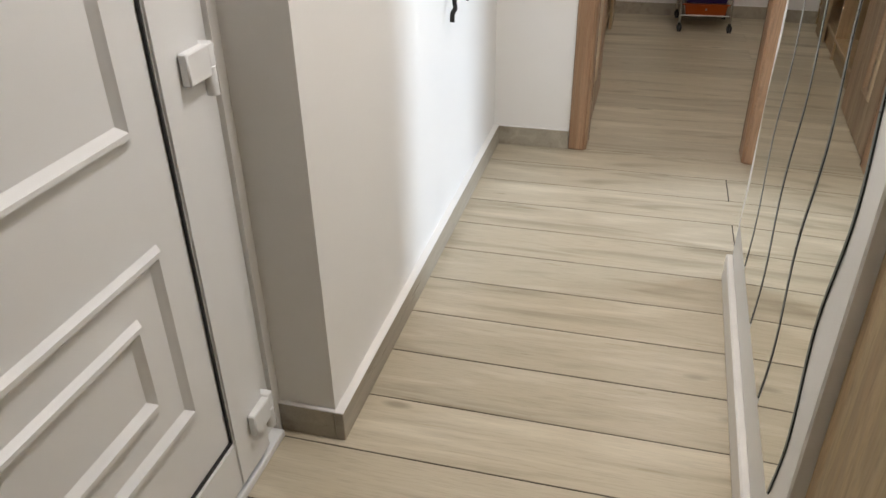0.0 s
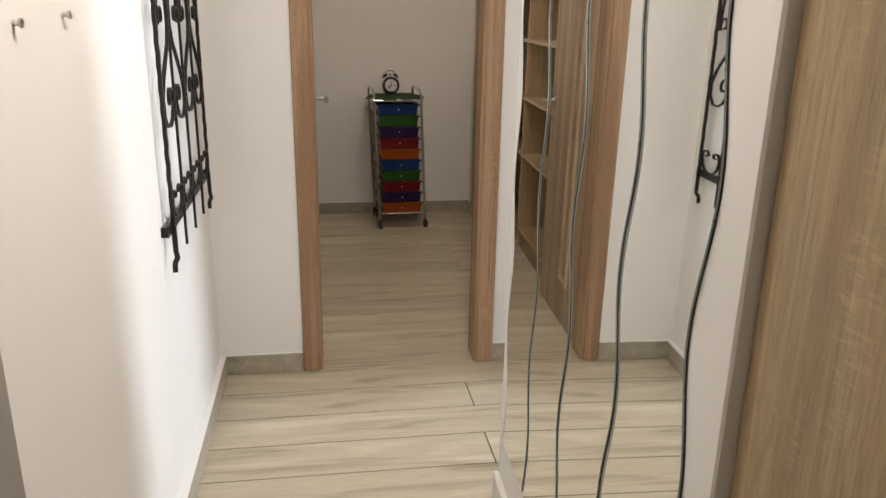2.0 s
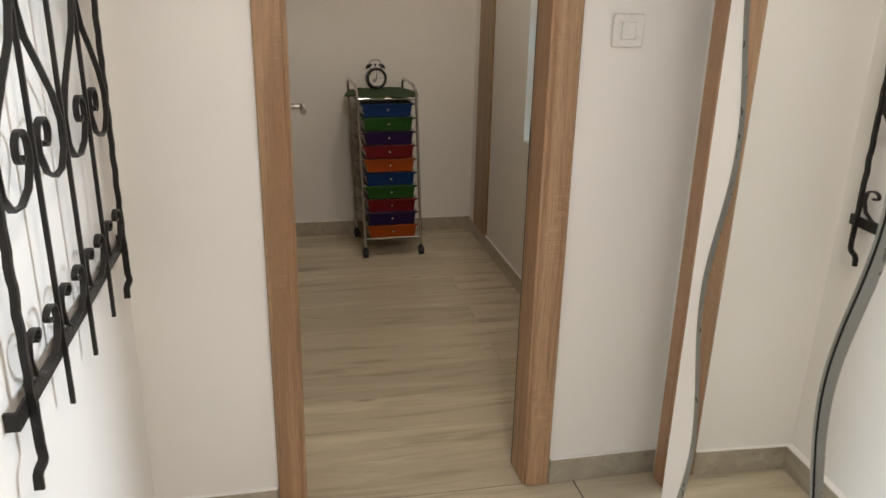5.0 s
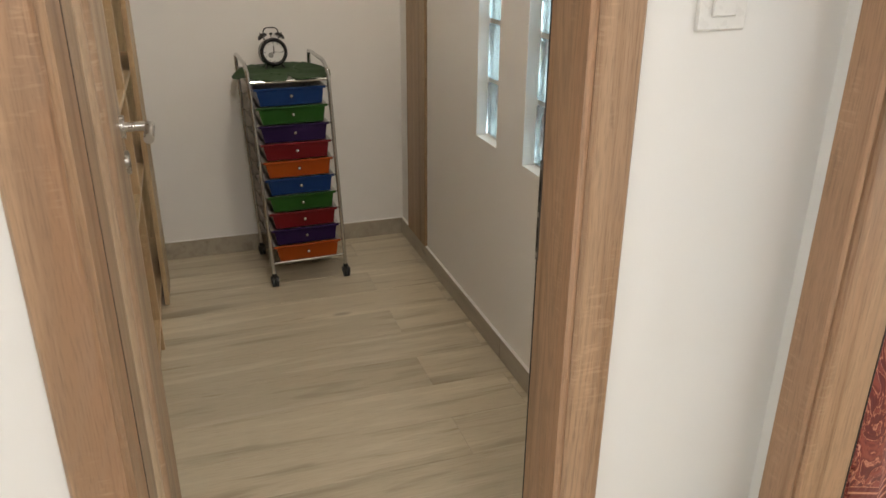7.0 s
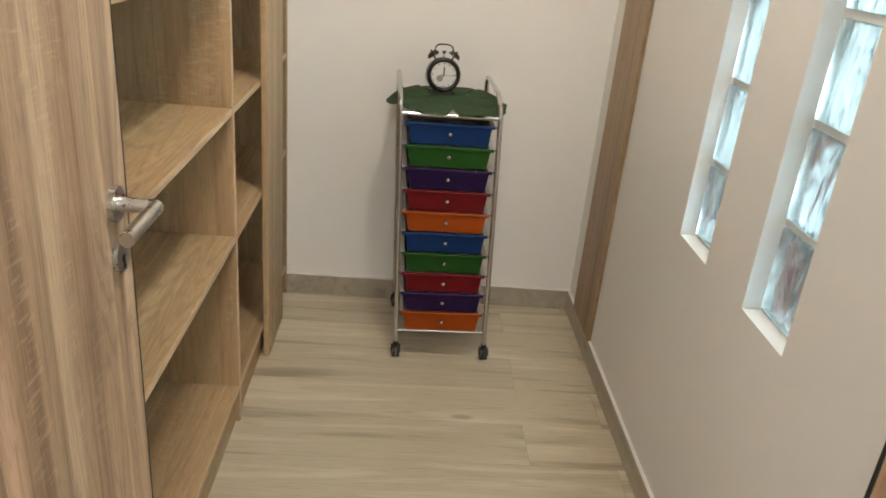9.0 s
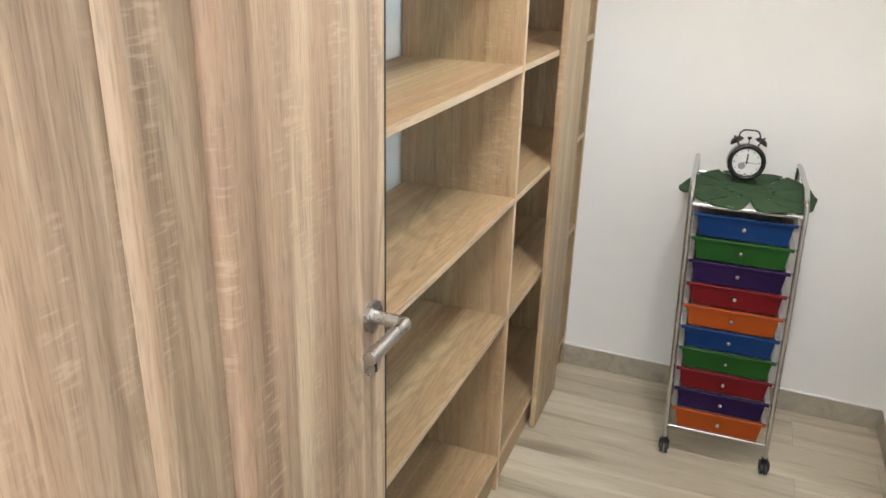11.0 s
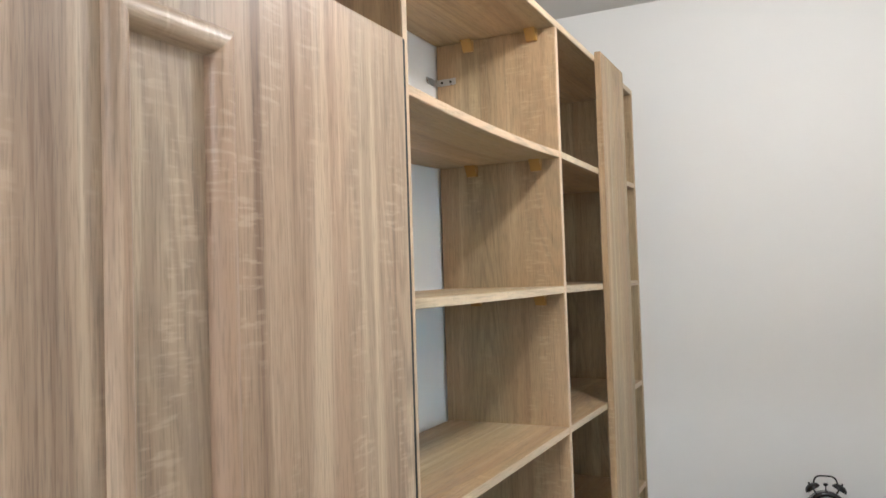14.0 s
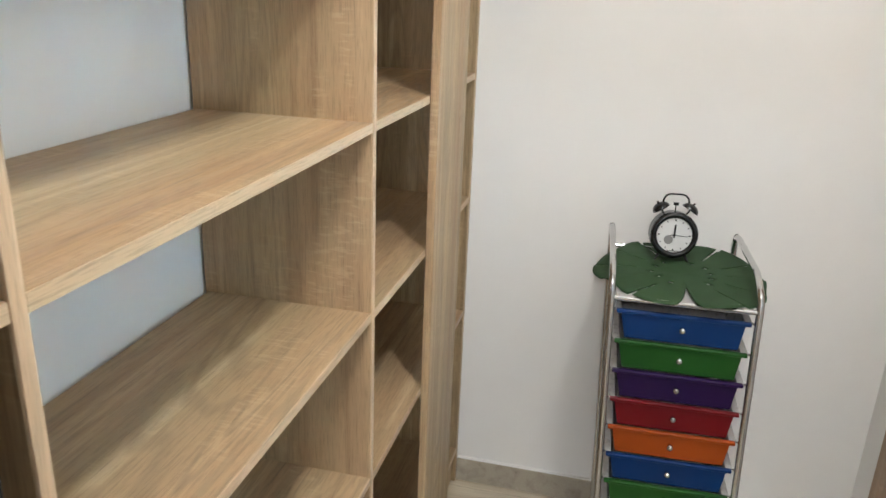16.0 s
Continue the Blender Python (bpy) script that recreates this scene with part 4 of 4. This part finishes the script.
# ---- bedroom: the bed ----
def bed():
    b = thing("bed", (3.0, 5.4, 0), "bed under a rust-red patterned bedspread that hangs to the floor", "bed")
    x0, x1, y0, y1, top = 2.14, 3.74, 4.40, 6.62, 0.56
    part("base", boxes((x0 + 0.05, x1 - 0.05, y0 + 0.05, y1 - 0.02, 0.05, 0.34), bevel=0.02), MATTRESS, b)
    bm = bmesh.new()
    nx, ny, drop = 90, 100, 0.57
    grid = {}
    for i in range(nx + 1):
        for j in range(ny + 1):
            u = x0 - drop + (x1 - x0 + 2 * drop) * i / nx
            v = y0 - drop + (y1 - y0 + drop) * j / ny
            du = max(0, x0 - u, u - x1)
            dv = max(0, y0 - v)
            x, y = min(max(u, x0), x1), max(v, y0)
            over = max(du, dv) if min(du, dv) == 0 else (du ** 2 + dv ** 2) ** 0.5 * 0.92
            z = top - min(over, drop + 0.02)
            fold = (0.034 * math.sin((u if dv else v) * 15 + 3 * noise.noise((u * 2, v * 2, 0))) + 0.02 * noise.noise((u * 6, v * 6, 3))) * min(1, over / 0.2)
            flare = 0.10 * (over / drop) ** 1.3
            if du:
                x += (-1 if u < x0 else 1) * (flare + fold)
            if dv:
                y -= flare + fold
            if over == 0:
                z += 0.012 * noise.noise((u * 4, v * 4, 1)) + 0.006 * noise.noise((u * 11, v * 11, 5))
            grid[i, j] = bm.verts.new((x, y, max(z, 0.012 + 0.02 * abs(noise.noise((u * 9, v * 9, 2))))))
    hem = {}
    for i in range(nx + 1):
        for j in range(ny + 1):
            hem[grid[i, j]] = min(i * (x1 - x0 + 2 * drop) / nx, (nx - i) * (x1 - x0 + 2 * drop) / nx, j * (y1 - y0 + drop) / ny)
    uv = bm.loops.layers.uv.new("UVMap")
    for i in range(nx):
        for j in range(ny):
            f = bm.faces.new((grid[i, j], grid[i + 1, j], grid[i + 1, j + 1], grid[i, j + 1]))
            for loop in f.loops:
                loop[uv].uv = (hem[loop.vert], 0.0)
    me_ob = part("bedspread", bm, DAMASK, b, "rust-red damask bedspread with paler scrolls")
    mod = me_ob.modifiers.new("thickness", "SOLIDIFY")
    mod.thickness = 0.006
    smooth(me_ob, 80)
    return b


bed()

# ---- bedroom window ----
win = thing("window_3", (4.86, 4.42, 0.9), "white bedroom window letting in daylight", "window")
win["kind"] = "structure"
part("window_frame", boxes((4.83, 4.89, 3.97, 4.03, 0.9, 2.3), (4.83, 4.89, 4.81, 4.87, 0.9, 2.3), (4.83, 4.89, 4.03, 4.81, 0.9, 0.96), (4.83, 4.89, 4.03, 4.81, 2.24, 2.3)), PVC, win)


# ---- floor tiles and planks, each its own piece ----
def pieces(name, parent, mat, rows, thick, size_cache):
    for (x0, x1, y0, y1, ztop) in rows:
        key = (round(x1 - x0, 3), round(y1 - y0, 3))
        if key not in size_cache:
            bm = bmesh.new()
            box(bm, -key[0] / 2, key[0] / 2, -key[1] / 2, key[1] / 2, -thick, 0, 0.0007)
            me = bpy.data.meshes.new(name)
            bmesh.ops.recalc_face_normals(bm, faces=bm.faces)
            bm.to_mesh(me)
            bm.free()
            me.materials.append(mat)
            size_cache[key] = me
        ob = new(name, size_cache[key])
        ob.location = ((x0 + x1) / 2, (y0 + y1) / 2, ztop)
        ob.parent = parent
        if parent in BASE:
            ob.matrix_parent_inverse = Matrix.Translation(-BASE[parent])


floor = thing("floor", (0, 0, 0), "pale greige wood-look plank tiles with thin dark joints", "floor")
floor["kind"] = "structure"
rows = []
GAP, PITCH, Y00 = 0.0040, 0.1999, 2.108
k = -14
while Y00 + k * PITCH < YB:
    a, b = Y00 + k * PITCH, min(Y00 + (k + 1) * PITCH, YB - 0.001)
    lo = -0.17 if a <= 2.12 else XL
    joint = 0.995 if k % 2 == 0 else 1.235
    if b > YF + 0.1:
        joint = 1.235 if k % 2 == 0 else 1.50
    hi = XM if b <= YP + 0.02 and a < YP - 0.15 else 1.655
    cuts = [lo] + [c for c in (joint - 1.2, joint, joint + 1.2) if 0.2 < c < hi - 0.05] + [hi]
    g = 0.0016 if a > YF else GAP
    for x0, x1 in zip(cuts, cuts[1:]):
        rows.append((x0 + g / 2, x1 - g / 2, a + g / 2, b - g / 2, random.uniform(-0.0003, 0.0003)))
    k += 1
pieces("tile", floor, TILE, rows, 0.009, {})

bfloor = thing("laminate_floor", (1.66, 1.9, 0), "yellow oak laminate planks in the bedroom", "floor")
bfloor["kind"] = "structure"
rows = []
for i in range(17):
    x0 = 1.66 + i * 0.19
    y = 1.9 - random.uniform(0, 1.1)
    while y < YB:
        y1 = y + 1.25
        rows.append((x0 + 0.0005, min(x0 + 0.1895, 4.8), max(y, 1.9) + 0.0005, min(y1, YB) - 0.0005, 0.0))
        y = y1
pieces("plank", bfloor, LAMINATE, rows, 0.011, {})
